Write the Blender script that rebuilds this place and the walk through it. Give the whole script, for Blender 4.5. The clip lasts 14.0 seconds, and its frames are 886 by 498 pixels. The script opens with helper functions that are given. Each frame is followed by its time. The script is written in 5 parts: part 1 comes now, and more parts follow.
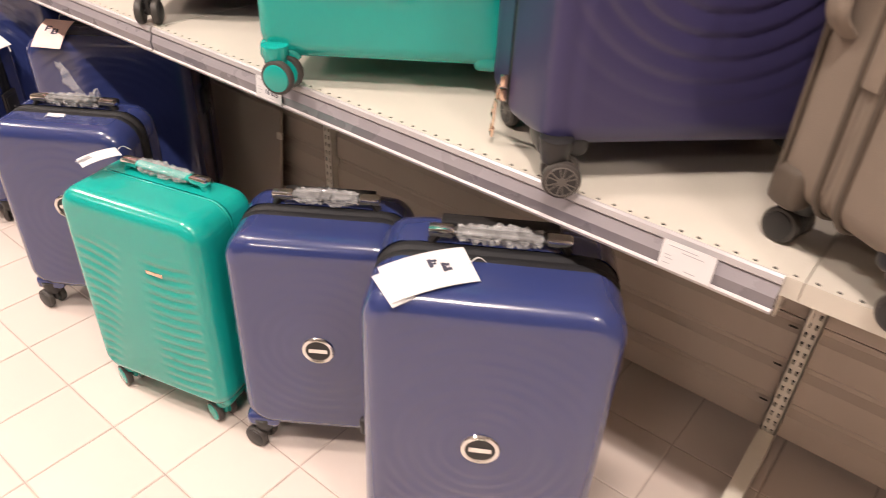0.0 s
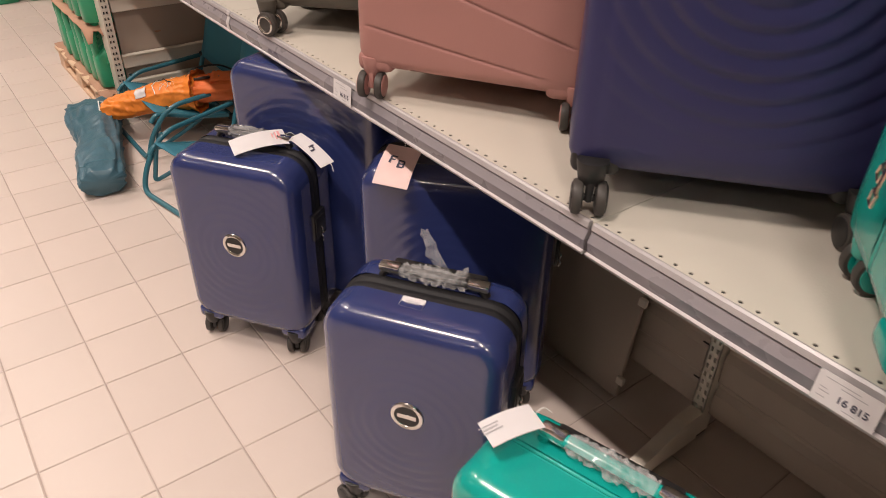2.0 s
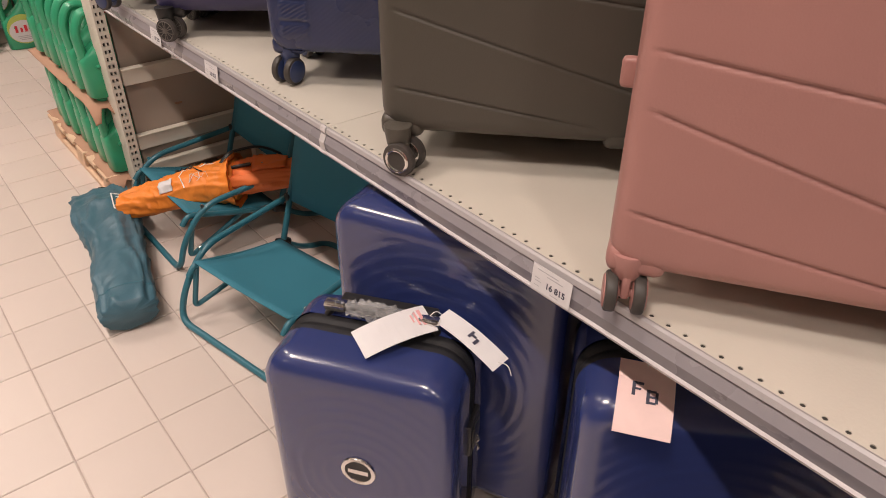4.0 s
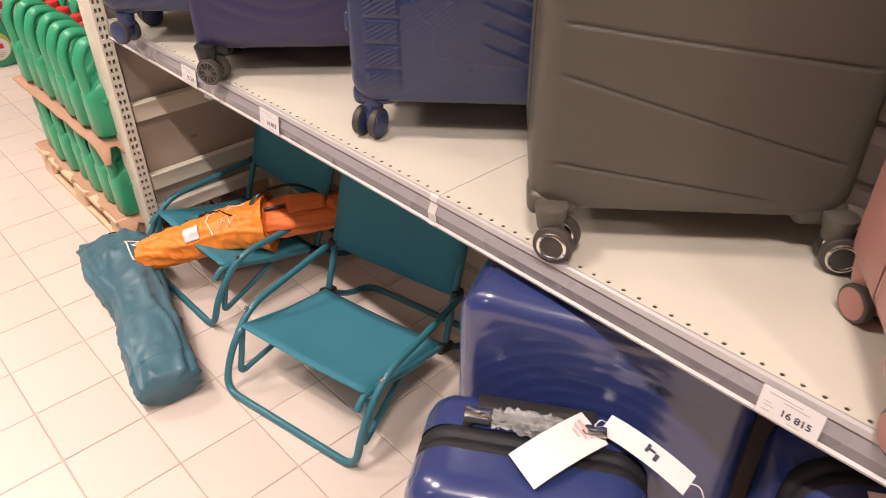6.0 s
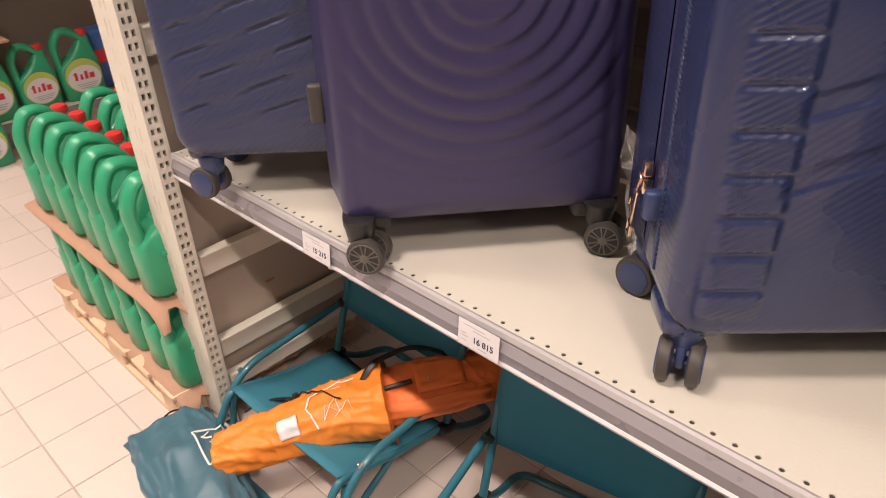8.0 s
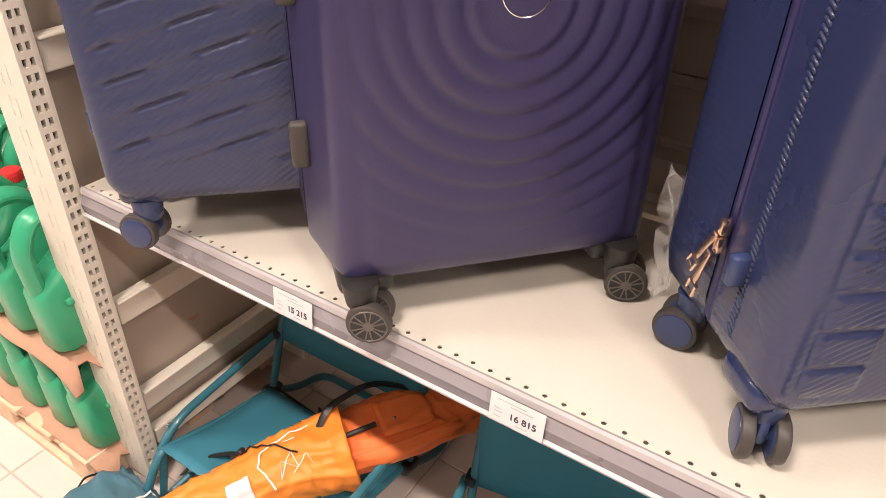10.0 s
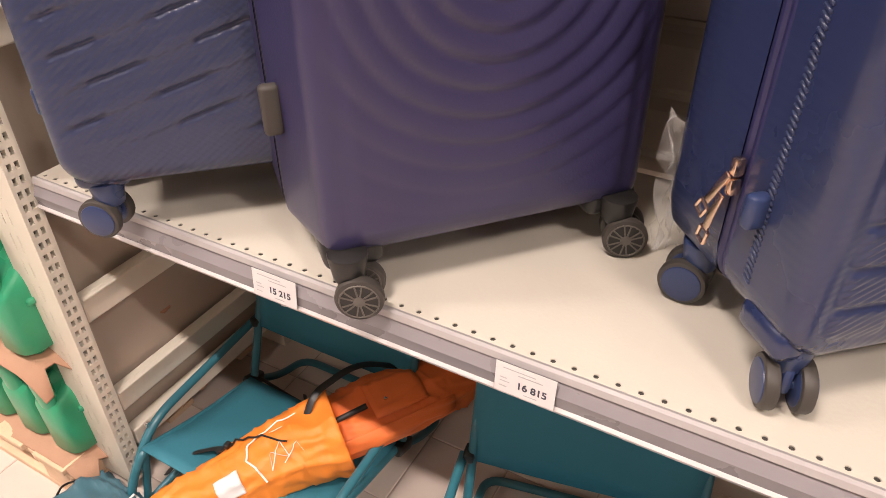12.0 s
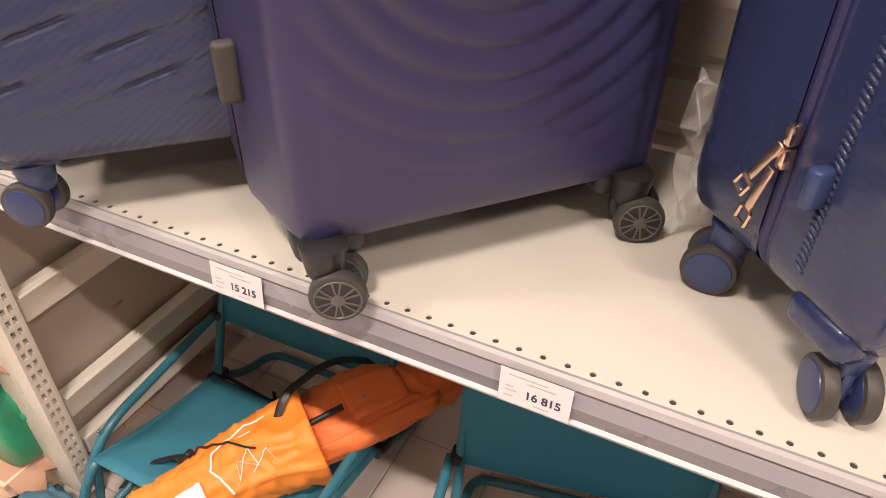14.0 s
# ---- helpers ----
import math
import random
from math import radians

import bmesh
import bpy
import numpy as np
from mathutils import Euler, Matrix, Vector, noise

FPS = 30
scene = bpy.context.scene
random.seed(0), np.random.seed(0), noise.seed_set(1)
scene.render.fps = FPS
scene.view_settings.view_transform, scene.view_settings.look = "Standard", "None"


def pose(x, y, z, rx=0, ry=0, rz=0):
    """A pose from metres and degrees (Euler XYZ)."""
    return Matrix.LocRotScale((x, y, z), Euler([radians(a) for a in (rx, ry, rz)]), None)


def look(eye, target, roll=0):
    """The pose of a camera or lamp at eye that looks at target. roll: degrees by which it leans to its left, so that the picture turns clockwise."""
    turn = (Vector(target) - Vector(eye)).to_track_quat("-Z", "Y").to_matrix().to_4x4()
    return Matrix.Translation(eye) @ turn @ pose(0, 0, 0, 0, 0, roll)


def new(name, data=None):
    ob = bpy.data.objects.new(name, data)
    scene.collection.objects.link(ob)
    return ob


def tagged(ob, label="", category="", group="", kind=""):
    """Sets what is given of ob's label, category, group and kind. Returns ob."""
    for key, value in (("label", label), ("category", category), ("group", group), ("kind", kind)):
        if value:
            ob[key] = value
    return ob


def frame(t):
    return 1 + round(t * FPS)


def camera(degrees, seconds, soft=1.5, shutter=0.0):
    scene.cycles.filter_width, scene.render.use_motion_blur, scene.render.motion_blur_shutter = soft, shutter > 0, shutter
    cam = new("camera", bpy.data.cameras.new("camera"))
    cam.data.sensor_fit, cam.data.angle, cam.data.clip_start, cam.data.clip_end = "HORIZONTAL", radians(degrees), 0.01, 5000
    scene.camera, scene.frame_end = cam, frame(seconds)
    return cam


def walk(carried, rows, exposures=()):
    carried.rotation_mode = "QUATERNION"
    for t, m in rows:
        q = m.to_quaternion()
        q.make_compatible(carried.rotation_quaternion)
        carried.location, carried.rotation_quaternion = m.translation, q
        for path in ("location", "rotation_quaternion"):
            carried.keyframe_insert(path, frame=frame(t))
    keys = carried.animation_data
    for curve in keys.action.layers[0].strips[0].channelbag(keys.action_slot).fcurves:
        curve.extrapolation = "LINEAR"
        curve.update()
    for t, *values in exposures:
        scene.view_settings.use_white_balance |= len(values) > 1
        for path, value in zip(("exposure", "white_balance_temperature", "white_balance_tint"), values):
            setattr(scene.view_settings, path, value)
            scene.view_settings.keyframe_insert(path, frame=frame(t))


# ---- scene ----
cam = camera(63.8, 14.0, soft=0.85, shutter=0.18)
PATH = [
    (0, (1.465, -0.838, 1.299), (0.464, 0.476, 0.171), 2.9),
    (0.5, (1.202, -0.773, 1.324), (0.052, 0.359, 0.143), 0.9),
    (1, (1.026, -0.759, 1.36), (-0.296, 0.205, 0.211), -2.2),
    (1.5, (0.843, -0.752, 1.329), (-0.511, 0.161, 0.175), -0.0),
    (2, (0.58, -0.733, 1.341), (-0.739, 0.281, 0.23), 1.3),
    (2.5, (0.392, -0.735, 1.344), (-0.908, 0.275, 0.209), 0.8),
    (3, (0.195, -0.687, 1.334), (-1.149, 0.236, 0.175), -1.8),
    (3.5, (-0.029, -0.657, 1.345), (-1.424, 0.231, 0.22), -0.3),
    (3.7, (-0.098, -0.652, 1.354), (-1.441, 0.339, 0.252), -0.0),
    (5.8, (-0.531, -0.723, 1.392), (-1.717, 0.449, 0.287), 0.5),
    (6, (-0.57, -0.712, 1.397), (-1.774, 0.415, 0.266), -0.2),
    (6.5, (-0.73, -0.697, 1.38), (-2.008, 0.367, 0.269), -0.7),
    (7, (-0.941, -0.633, 1.411), (-2.304, 0.354, 0.33), -2.9),
    (7.5, (-1.11, -0.601, 1.413), (-2.444, 0.419, 0.327), -1.9),
    (8, (-1.336, -0.592, 1.388), (-2.541, 0.607, 0.336), -2.3),
    (8.5, (-1.506, -0.602, 1.413), (-2.497, 0.757, 0.331), -0.6),
    (8.7, (-1.543, -0.593, 1.413), (-2.488, 0.783, 0.311), -0.1),
    (11, (-1.61, -0.572, 1.406), (-2.468, 0.837, 0.276), 2.5),
    (11.5, (-1.612, -0.569, 1.407), (-2.402, 0.859, 0.25), 2.2),
    (12, (-1.65, -0.558, 1.361), (-2.448, 0.857, 0.196), -0.5),
    (12.5, (-1.693, -0.515, 1.321), (-2.394, 0.949, 0.152), 0.6),
    (13, (-1.719, -0.487, 1.292), (-2.372, 0.971, 0.088), 1.9),
    (13.5, (-1.724, -0.48, 1.287), (-2.404, 0.952, 0.068), 0.9),
    (14, (-1.725, -0.478, 1.295), (-2.425, 0.952, 0.083), 0.6),
]
EXPOSURES = [(0, 0.48), (0.5, 0.22), (1.0, -0.14), (1.5, -0.32), (2.0, -0.24), (2.5, 0.06), (3.0, -0.04), (3.5, -0.36), (6.0, 0.28), (7.0, 0.18), (7.5, -0.04), (8.5, 0.48), (11.0, 0.56), (11.5, 0.52), (12.0, 0.4), (12.5, 0.14), (13.0, 0.02), (13.5, 0.26), (14.0, 0.4)]
walk(cam, [(t, look(eye, target, roll)) for t, eye, target, roll in PATH], EXPOSURES)

# ---- world, lights ----
world = bpy.data.worlds.new("world")
scene.world = world
world.use_nodes = True
world.node_tree.nodes["Background"].inputs[0].default_value = (1.0, 0.86, 0.72, 1)
world.node_tree.nodes["Background"].inputs[1].default_value = 0.25


def tube_lamp(x, y, z, length, power, width=0.14):
    data = bpy.data.lights.new("ceiling_lamp_light", "AREA")
    data.shape, data.size, data.size_y = "RECTANGLE", length, width
    data.energy, data.color = power, (1.0, 0.845, 0.765)
    data.spread = radians(132)
    ob = new("ceiling_lamp_light", data)
    ob.matrix_world = pose(x, y, z)
    return ob


LAMP_Z = 3.1
LAMP_XS = [-5.6 + 1.75 * k for k in range(6)]
for lx in LAMP_XS:
    tube_lamp(lx, -1.05, LAMP_Z - 0.06, 0.50, 30, 0.08)
for lx in LAMP_XS[::2]:
    tube_lamp(lx, -3.4, LAMP_Z - 0.06, 0.50, 20, 0.08)


# ---- materials ----
def mat(name, color, rough=0.5, metal=0.0, var=0.06, scale=6.0, bump=0.0, bump_scale=80.0, coat=0.0, rvar=0.08, spec=0.5, per_object=0.0, per_island=0.0, trans=0.0, ior=1.45):
    m = bpy.data.materials.new(name)
    m.use_nodes = True
    nt = m.node_tree
    p = nt.nodes["Principled BSDF"]
    tex = nt.nodes.new("ShaderNodeTexCoord")
    n1 = nt.nodes.new("ShaderNodeTexNoise")
    n1.inputs["Scale"].default_value, n1.inputs["Detail"].default_value = scale, 6
    nt.links.new(tex.outputs["Object"], n1.inputs["Vector"])
    mix = nt.nodes.new("ShaderNodeMix")
    mix.data_type = "RGBA"
    mix.inputs["A"].default_value = (*[c * (1 - var) for c in color], 1)
    mix.inputs["B"].default_value = (*[min(1, c * (1 + var)) for c in color], 1)
    nt.links.new(n1.outputs["Fac"], mix.inputs["Factor"])
    out = mix.outputs["Result"]
    if per_object or per_island:
        info = nt.nodes.new("ShaderNodeObjectInfo" if per_object else "ShaderNodeNewGeometry")
        rnd = info.outputs["Random"] if per_object else info.outputs["Random Per Island"]
        mr = nt.nodes.new("ShaderNodeMapRange")
        amount = per_object or per_island
        mr.inputs["To Min"].default_value, mr.inputs["To Max"].default_value = 1 - amount, 1 + amount
        nt.links.new(rnd, mr.inputs["Value"])
        vm = nt.nodes.new("ShaderNodeVectorMath")
        vm.operation = "SCALE"
        nt.links.new(out, vm.inputs[0])
        nt.links.new(mr.outputs[0], vm.inputs["Scale"])
        out = vm.outputs[0]
    nt.links.new(out, p.inputs["Base Color"])
    n2 = nt.nodes.new("ShaderNodeTexNoise")
    n2.inputs["Scale"].default_value, n2.inputs["Detail"].default_value = bump_scale, 4
    nt.links.new(tex.outputs["Object"], n2.inputs["Vector"])
    rr = nt.nodes.new("ShaderNodeMapRange")
    rr.inputs["To Min"].default_value, rr.inputs["To Max"].default_value = max(0.02, rough - rvar), min(1, rough + rvar)
    nt.links.new(n1.outputs["Fac"], rr.inputs["Value"])
    nt.links.new(rr.outputs[0], p.inputs["Roughness"])
    p.inputs["Metallic"].default_value = metal
    p.inputs["Specular IOR Level"].default_value = spec
    p.inputs["Coat Weight"].default_value = coat
    p.inputs["Coat Roughness"].default_value = 0.06
    p.inputs["Transmission Weight"].default_value = trans
    p.inputs["IOR"].default_value = ior
    if bump:
        b = nt.nodes.new("ShaderNodeBump")
        b.inputs["Strength"].default_value, b.inputs["Distance"].default_value = 1.0, bump
        nt.links.new(n2.outputs["Fac"], b.inputs["Height"])
        nt.links.new(b.outputs[0], p.inputs["Normal"])
    return m


def carbon(name, color, rough=0.32, weave=0.55, coat=0.2):
    """Hard plastic pressed with a fine woven grain."""
    m = mat(name, color, rough, var=0.05, coat=coat)
    nt = m.node_tree
    p = nt.nodes["Principled BSDF"]
    tex = nt.nodes.new("ShaderNodeTexCoord")
    mp = nt.nodes.new("ShaderNodeMapping")
    mp.inputs["Rotation"].default_value = (0, radians(38), 0)
    nt.links.new(tex.outputs["Object"], mp.inputs["Vector"])
    w = nt.nodes.new("ShaderNodeTexWave")
    w.bands_direction = "Z"
    w.inputs["Scale"].default_value, w.inputs["Distortion"].default_value = 38.0, 0.0
    nt.links.new(mp.outputs[0], w.inputs["Vector"])
    b = nt.nodes.new("ShaderNodeBump")
    b.inputs["Strength"].default_value, b.inputs["Distance"].default_value = weave, 0.0008
    nt.links.new(w.outputs["Fac"], b.inputs["Height"])
    nt.links.new(b.outputs[0], p.inputs["Normal"])
    return m


M_TILE = mat("tile_ceramic", (0.635, 0.550, 0.495), 0.38, var=0.05, scale=3.5, bump=0.0005, bump_scale=40, per_object=0.035, rvar=0.1)
M_TILE2 = mat("tile_ceramic_joined", (0.635, 0.550, 0.495), 0.38, var=0.05, scale=3.5, bump=0.0005, bump_scale=40, per_island=0.035, rvar=0.1)
M_GROUT = mat("grout", (0.46, 0.385, 0.34), 0.9, var=0.25, scale=25, bump=0.001)
M_WALL = mat("wall_paint", (0.32, 0.285, 0.25), 0.8, var=0.05, scale=2, bump=0.0006)
M_CEIL = mat("ceiling_paint", (0.55, 0.505, 0.46), 0.9, var=0.05, scale=2)
M_SHELF = mat("cream_shelf_enamel", (0.60, 0.56, 0.485), 0.55, var=0.05, scale=9, bump=0.0002, bump_scale=200)
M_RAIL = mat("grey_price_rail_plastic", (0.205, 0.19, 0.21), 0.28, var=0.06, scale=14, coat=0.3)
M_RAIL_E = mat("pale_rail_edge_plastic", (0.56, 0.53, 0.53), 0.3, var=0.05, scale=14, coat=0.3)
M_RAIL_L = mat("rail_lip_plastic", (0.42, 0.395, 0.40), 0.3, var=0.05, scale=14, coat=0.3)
# lighter copy of the rail plastic: light on the up-tilted half put into colour
M_RAIL_LIT = mat("lit_grey_rail_plastic", (0.285, 0.265, 0.285), 0.28, var=0.06, scale=14, coat=0.3)
M_POST = mat("cream_post_enamel", (0.72, 0.67, 0.58), 0.45, var=0.08, scale=12, bump=0.0003, bump_scale=120)
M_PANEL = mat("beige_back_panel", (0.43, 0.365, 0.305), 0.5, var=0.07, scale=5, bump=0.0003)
# near-black colour standing in for the shade inside holes and slots
M_SLOT_SHADE = mat("slot_shade", (0.05, 0.045, 0.04), 0.8)
M_PAPER = mat("white_price_paper", (0.70, 0.68, 0.69), 0.55, var=0.03, scale=30)
M_INK = mat("dark_ink", (0.05, 0.05, 0.08), 0.6)
M_INKG = mat("grey_ink", (0.45, 0.44, 0.46), 0.6)
M_INKR = mat("pink_ink", (0.75, 0.38, 0.38), 0.6)
M_TAGP = mat("pink_tag_card", (0.80, 0.58, 0.55), 0.5, var=0.12, scale=30)
M_BLUE = mat("glossy_blue_shell", (0.027, 0.041, 0.148), 0.24, var=0.05, spec=0.8, coat=0.7, bump=0.00015, bump_scale=260, rvar=0.04)
M_PURPLE = mat("satin_violet_shell", (0.034, 0.030, 0.092), 0.35, var=0.05, spec=0.65, bump=0.0002, bump_scale=300)
M_NAVY2 = mat("satin_navy_shell", (0.030, 0.030, 0.100), 0.36, var=0.05, bump=0.0002, bump_scale=300)
M_CARBON = carbon("navy_woven_plastic", (0.035, 0.046, 0.106))
M_BLUEPL = mat("plain_blue_plastic", (0.034, 0.052, 0.135), 0.3, var=0.06, scale=20, coat=0.1)
M_CARBONB = carbon("blue_woven_plastic", (0.022, 0.033, 0.096), 0.28, 0.22, 0.45)
M_GREEN = mat("glossy_turquoise_shell", (0.006, 0.350, 0.305), 0.22, var=0.04, spec=0.55, coat=0.4, bump=0.00012, bump_scale=220, rvar=0.04)
M_PINK = mat("satin_pink_shell", (0.405, 0.200, 0.178), 0.42, var=0.05, bump=0.0003, bump_scale=350)
M_GREY = mat("satin_olive_grey_shell", (0.085, 0.076, 0.062), 0.42, var=0.06, bump=0.0003, bump_scale=350)
M_BROWN = mat("taupe_fabric", (0.205, 0.165, 0.130), 0.75, var=0.10, scale=20, bump=0.0008, bump_scale=500)
M_TAUPED = mat("taupe_piping", (0.085, 0.066, 0.050), 0.6, var=0.10, scale=30, bump=0.0006, bump_scale=400)
M_TAUPEL = mat("pale_taupe_tape", (0.24, 0.195, 0.155), 0.7, var=0.08, scale=30, bump=0.0006, bump_scale=400)
M_BLACK = mat("black_zip_fabric", (0.012, 0.012, 0.014), 0.6, var=0.2, scale=40, bump=0.0008, bump_scale=400)
M_BLKPL = mat("black_plastic", (0.020, 0.019, 0.019), 0.35, var=0.1, scale=20)
M_SPOKE = mat("grey_wheel_plastic", (0.115, 0.102, 0.092), 0.35, var=0.12, scale=40)
M_RUBBER = mat("grey_rubber", (0.058, 0.051, 0.046), 0.5, var=0.12, scale=40)
M_CHROME = mat("chrome", (0.80, 0.78, 0.75), 0.15, 1.0, var=0.03)
M_GOLD = mat("pale_gold_metal", (0.80, 0.58, 0.45), 0.25, 1.0, var=0.05)
M_WRAP = mat("clear_plastic_wrap", (0.92, 0.92, 0.92), 0.08, var=0.02, trans=0.92, ior=1.3, bump=0.002, bump_scale=70)
M_WRAP.node_tree.nodes["Principled BSDF"].inputs["Transmission Weight"].default_value = 0.0
M_WRAP.node_tree.nodes["Principled BSDF"].inputs["Alpha"].default_value = 0.26
M_WRAP.node_tree.nodes["Principled BSDF"].inputs["Coat Weight"].default_value = 1.0
M_WRAP.node_tree.nodes["Principled BSDF"].inputs["Specular IOR Level"].default_value = 1.0
M_TEAL = mat("teal_canvas", (0.036, 0.190, 0.262), 0.75, var=0.10, scale=10, bump=0.0006, bump_scale=600)
M_TEALF = mat("teal_tube_paint", (0.034, 0.155, 0.205), 0.35, var=0.08, scale=14, coat=0.2)
M_TEALB = mat("teal_nylon", (0.062, 0.145, 0.192), 0.34, var=0.16, scale=7, bump=0.0006, bump_scale=350)
M_ORANGE = mat("orange_nylon", (0.85, 0.255, 0.035), 0.45, var=0.14, scale=9, bump=0.0006, bump_scale=350)
M_ORANGE2 = mat("folded_orange_canvas", (0.80, 0.185, 0.045), 0.55, var=0.12, scale=9, bump=0.0006, bump_scale=400)
M_WHITE = mat("white_print", (0.82, 0.80, 0.76), 0.6, var=0.04)
M_JUG = mat("green_jug_plastic", (0.040, 0.345, 0.180), 0.30, var=0.08, scale=8, coat=0.15, bump=0.0003, bump_scale=60)
M_CAP = mat("red_cap_plastic", (0.62, 0.035, 0.035), 0.35, var=0.06, scale=20)
M_CARD = mat("brown_cardboard", (0.46, 0.27, 0.18), 0.85, var=0.12, scale=12, bump=0.0008, bump_scale=160)
M_WOOD = mat("raw_pallet_wood", (0.72, 0.51, 0.35), 0.75, var=0.22, scale=18, bump=0.0012, bump_scale=120)
M_LABELY = mat("yellow_green_label", (0.45, 0.55, 0.12), 0.5, var=0.2, scale=14)
M_LABELR = mat("red_label_print", (0.62, 0.03, 0.05), 0.5)
M_JAR = mat("amber_jar", (0.25, 0.10, 0.03), 0.12, var=0.3, scale=20, coat=0.4)
M_ORPACK = mat("orange_pack_film", (0.90, 0.30, 0.03), 0.3, var=0.2, scale=20)
M_BLUEPACK = mat("blue_pack_film", (0.05, 0.12, 0.35), 0.3, var=0.25, scale=20)
M_LAMP = bpy.data.materials.new("lamp_diffuser")
M_LAMP.use_nodes = True
M_LAMP.node_tree.nodes["Principled BSDF"].inputs["Emission Color"].default_value = (1, 0.9, 0.78, 1)
M_LAMP.node_tree.nodes["Principled BSDF"].inputs["Emission Strength"].default_value = 8.0


# ---- mesh tools ----
def mesh_of(name, verts, faces, material, smooth=True):
    me = bpy.data.meshes.new(name)
    me.from_pydata([tuple(v) for v in verts], [], faces)
    me.validate()
    me.materials.append(material)
    if smooth:
        me.polygons.foreach_set("use_smooth", [True] * len(me.polygons))
    me.update()
    return me


def put(name, me, parent=None, m=None, label=""):
    ob = new(name, me)
    if parent is not None:
        ob.parent = parent
    if m is not None:
        ob.matrix_basis = m
    return tagged(ob, label)


def bm_mesh(name, bm, material, smooth=False, angle=40):
    bmesh.ops.recalc_face_normals(bm, faces=bm.faces)
    me = bpy.data.meshes.new(name)
    bm.to_mesh(me)
    bm.free()
    me.materials.append(material)
    if smooth:
        me.polygons.foreach_set("use_smooth", [True] * len(me.polygons))
        me.set_sharp_from_angle(angle=radians(angle))
    return me


def part(name, bm, material, parent, label="", smooth=True, m=None):
    return put(name, bm_mesh(name, bm, material, smooth), parent, m, label)


def add_box(bm, c, s, bevel=0.0, rot=None, seg=2):
    m = Matrix.Translation(c) @ (rot if rot is not None else Matrix()) @ Matrix.Diagonal((*s, 1))
    r = bmesh.ops.create_cube(bm, size=1.0, matrix=m)
    if bevel:
        edges = list({e for v in r["verts"] for e in v.link_edges})
        bmesh.ops.bevel(bm, geom=edges, offset=bevel, segments=seg, affect="EDGES", profile=0.5)
    return bm


def box(c, s, bevel=0.0, rot=None, seg=2):
    return add_box(bmesh.new(), c, s, bevel, rot, seg)


def add_cyl(bm, c, r, h, rot=None, seg=20, r2=None, bevel=0.0):
    m = Matrix.Translation(c) @ (rot if rot is not None else Matrix())
    g = bmesh.ops.create_cone(bm, cap_ends=True, segments=seg, radius1=r, radius2=r if r2 is None else r2, depth=h, matrix=m)
    if bevel:
        edges = [e for e in {e for v in g["verts"] for e in v.link_edges} if len(e.link_faces) == 2 and any(len(f.verts) > 4 for f in e.link_faces)]
        bmesh.ops.bevel(bm, geom=edges, offset=bevel, segments=2, affect="EDGES", profile=0.5)
    return bm


def fillet(points, r, n=6, closed=False):
    """A polyline with its corners rounded."""
    pts = [Vector(p) for p in points]
    out = []
    for i, p in enumerate(pts):
        if not closed and i in (0, len(pts) - 1):
            out.append(p)
            continue
        a, b = pts[i - 1], pts[(i + 1) % len(pts)]
        da, db = (a - p), (b - p)
        k = min(r, da.length * 0.48, db.length * 0.48)
        s, e = p + da.normalized() * k, p + db.normalized() * k
        for j in range(n + 1):
            t = j / n
            out.append((1 - t) ** 2 * s + 2 * t * (1 - t) * p + t * t * e)
    return out


def add_tube(bm, pts, r, seg=10, closed=False, flat=1.0, up=(0, 0, 1)):
    """A round or flattened tube swept along points."""
    pts = [Vector(p) for p in pts]
    rings, side = [], None
    count = len(pts)
    for i, p in enumerate(pts):
        a = pts[i - 1] if (i or closed) else p
        b = pts[(i + 1) % count] if (i < count - 1 or closed) else p
        d = (b - a).normalized()
        if side is None:
            side = d.cross(Vector(up))
            if side.length < 0.01:
                side = d.cross(Vector((1, 0, 0)))
        side = (side - d * side.dot(d)).normalized()
        other = d.cross(side)
        rr = r[i] if hasattr(r, "__len__") else r
        rings.append([bm.verts.new(p + (side * math.cos(t) + other * math.sin(t) * flat) * rr) for t in (2 * math.pi * k / seg for k in range(seg))])
    for i in range(count - (0 if closed else 1)):
        A, B = rings[i], rings[(i + 1) % count]
        for k in range(seg):
            bm.faces.new((A[k], A[(k + 1) % seg], B[(k + 1) % seg], B[k]))
    if not closed:
        bm.faces.new(rings[0][::-1])
        bm.faces.new(rings[-1])
    return bm


def tube(pts, r, seg=10, closed=False, flat=1.0, up=(0, 0, 1)):
    return add_tube(bmesh.new(), pts, r, seg, closed, flat, up)


def text_mesh(body, size, material, name="print", offset=0.0):
    cu = bpy.data.curves.new("lettering", "FONT")
    cu.body, cu.size, cu.align_x, cu.align_y, cu.extrude, cu.offset = body, size, "CENTER", "CENTER", 0.0001, offset
    tmp = bpy.data.objects.new("lettering", cu)
    me = bpy.data.meshes.new_from_object(tmp)
    bpy.data.objects.remove(tmp)
    me.materials.clear()
    me.materials.append(material)
    me.name = name
    return me


# ---- setting ----
PITCH, NX, NY = 0.2033, -0.200, -0.2025
X0, X1, Y0, Y1 = -9.0, 4.0, -5.5, 1.6


def slab(name, c, s, material, label, category):
    ob = put(name, bm_mesh(name, box(c, s), material))
    return tagged(ob, label, category, kind="structure")


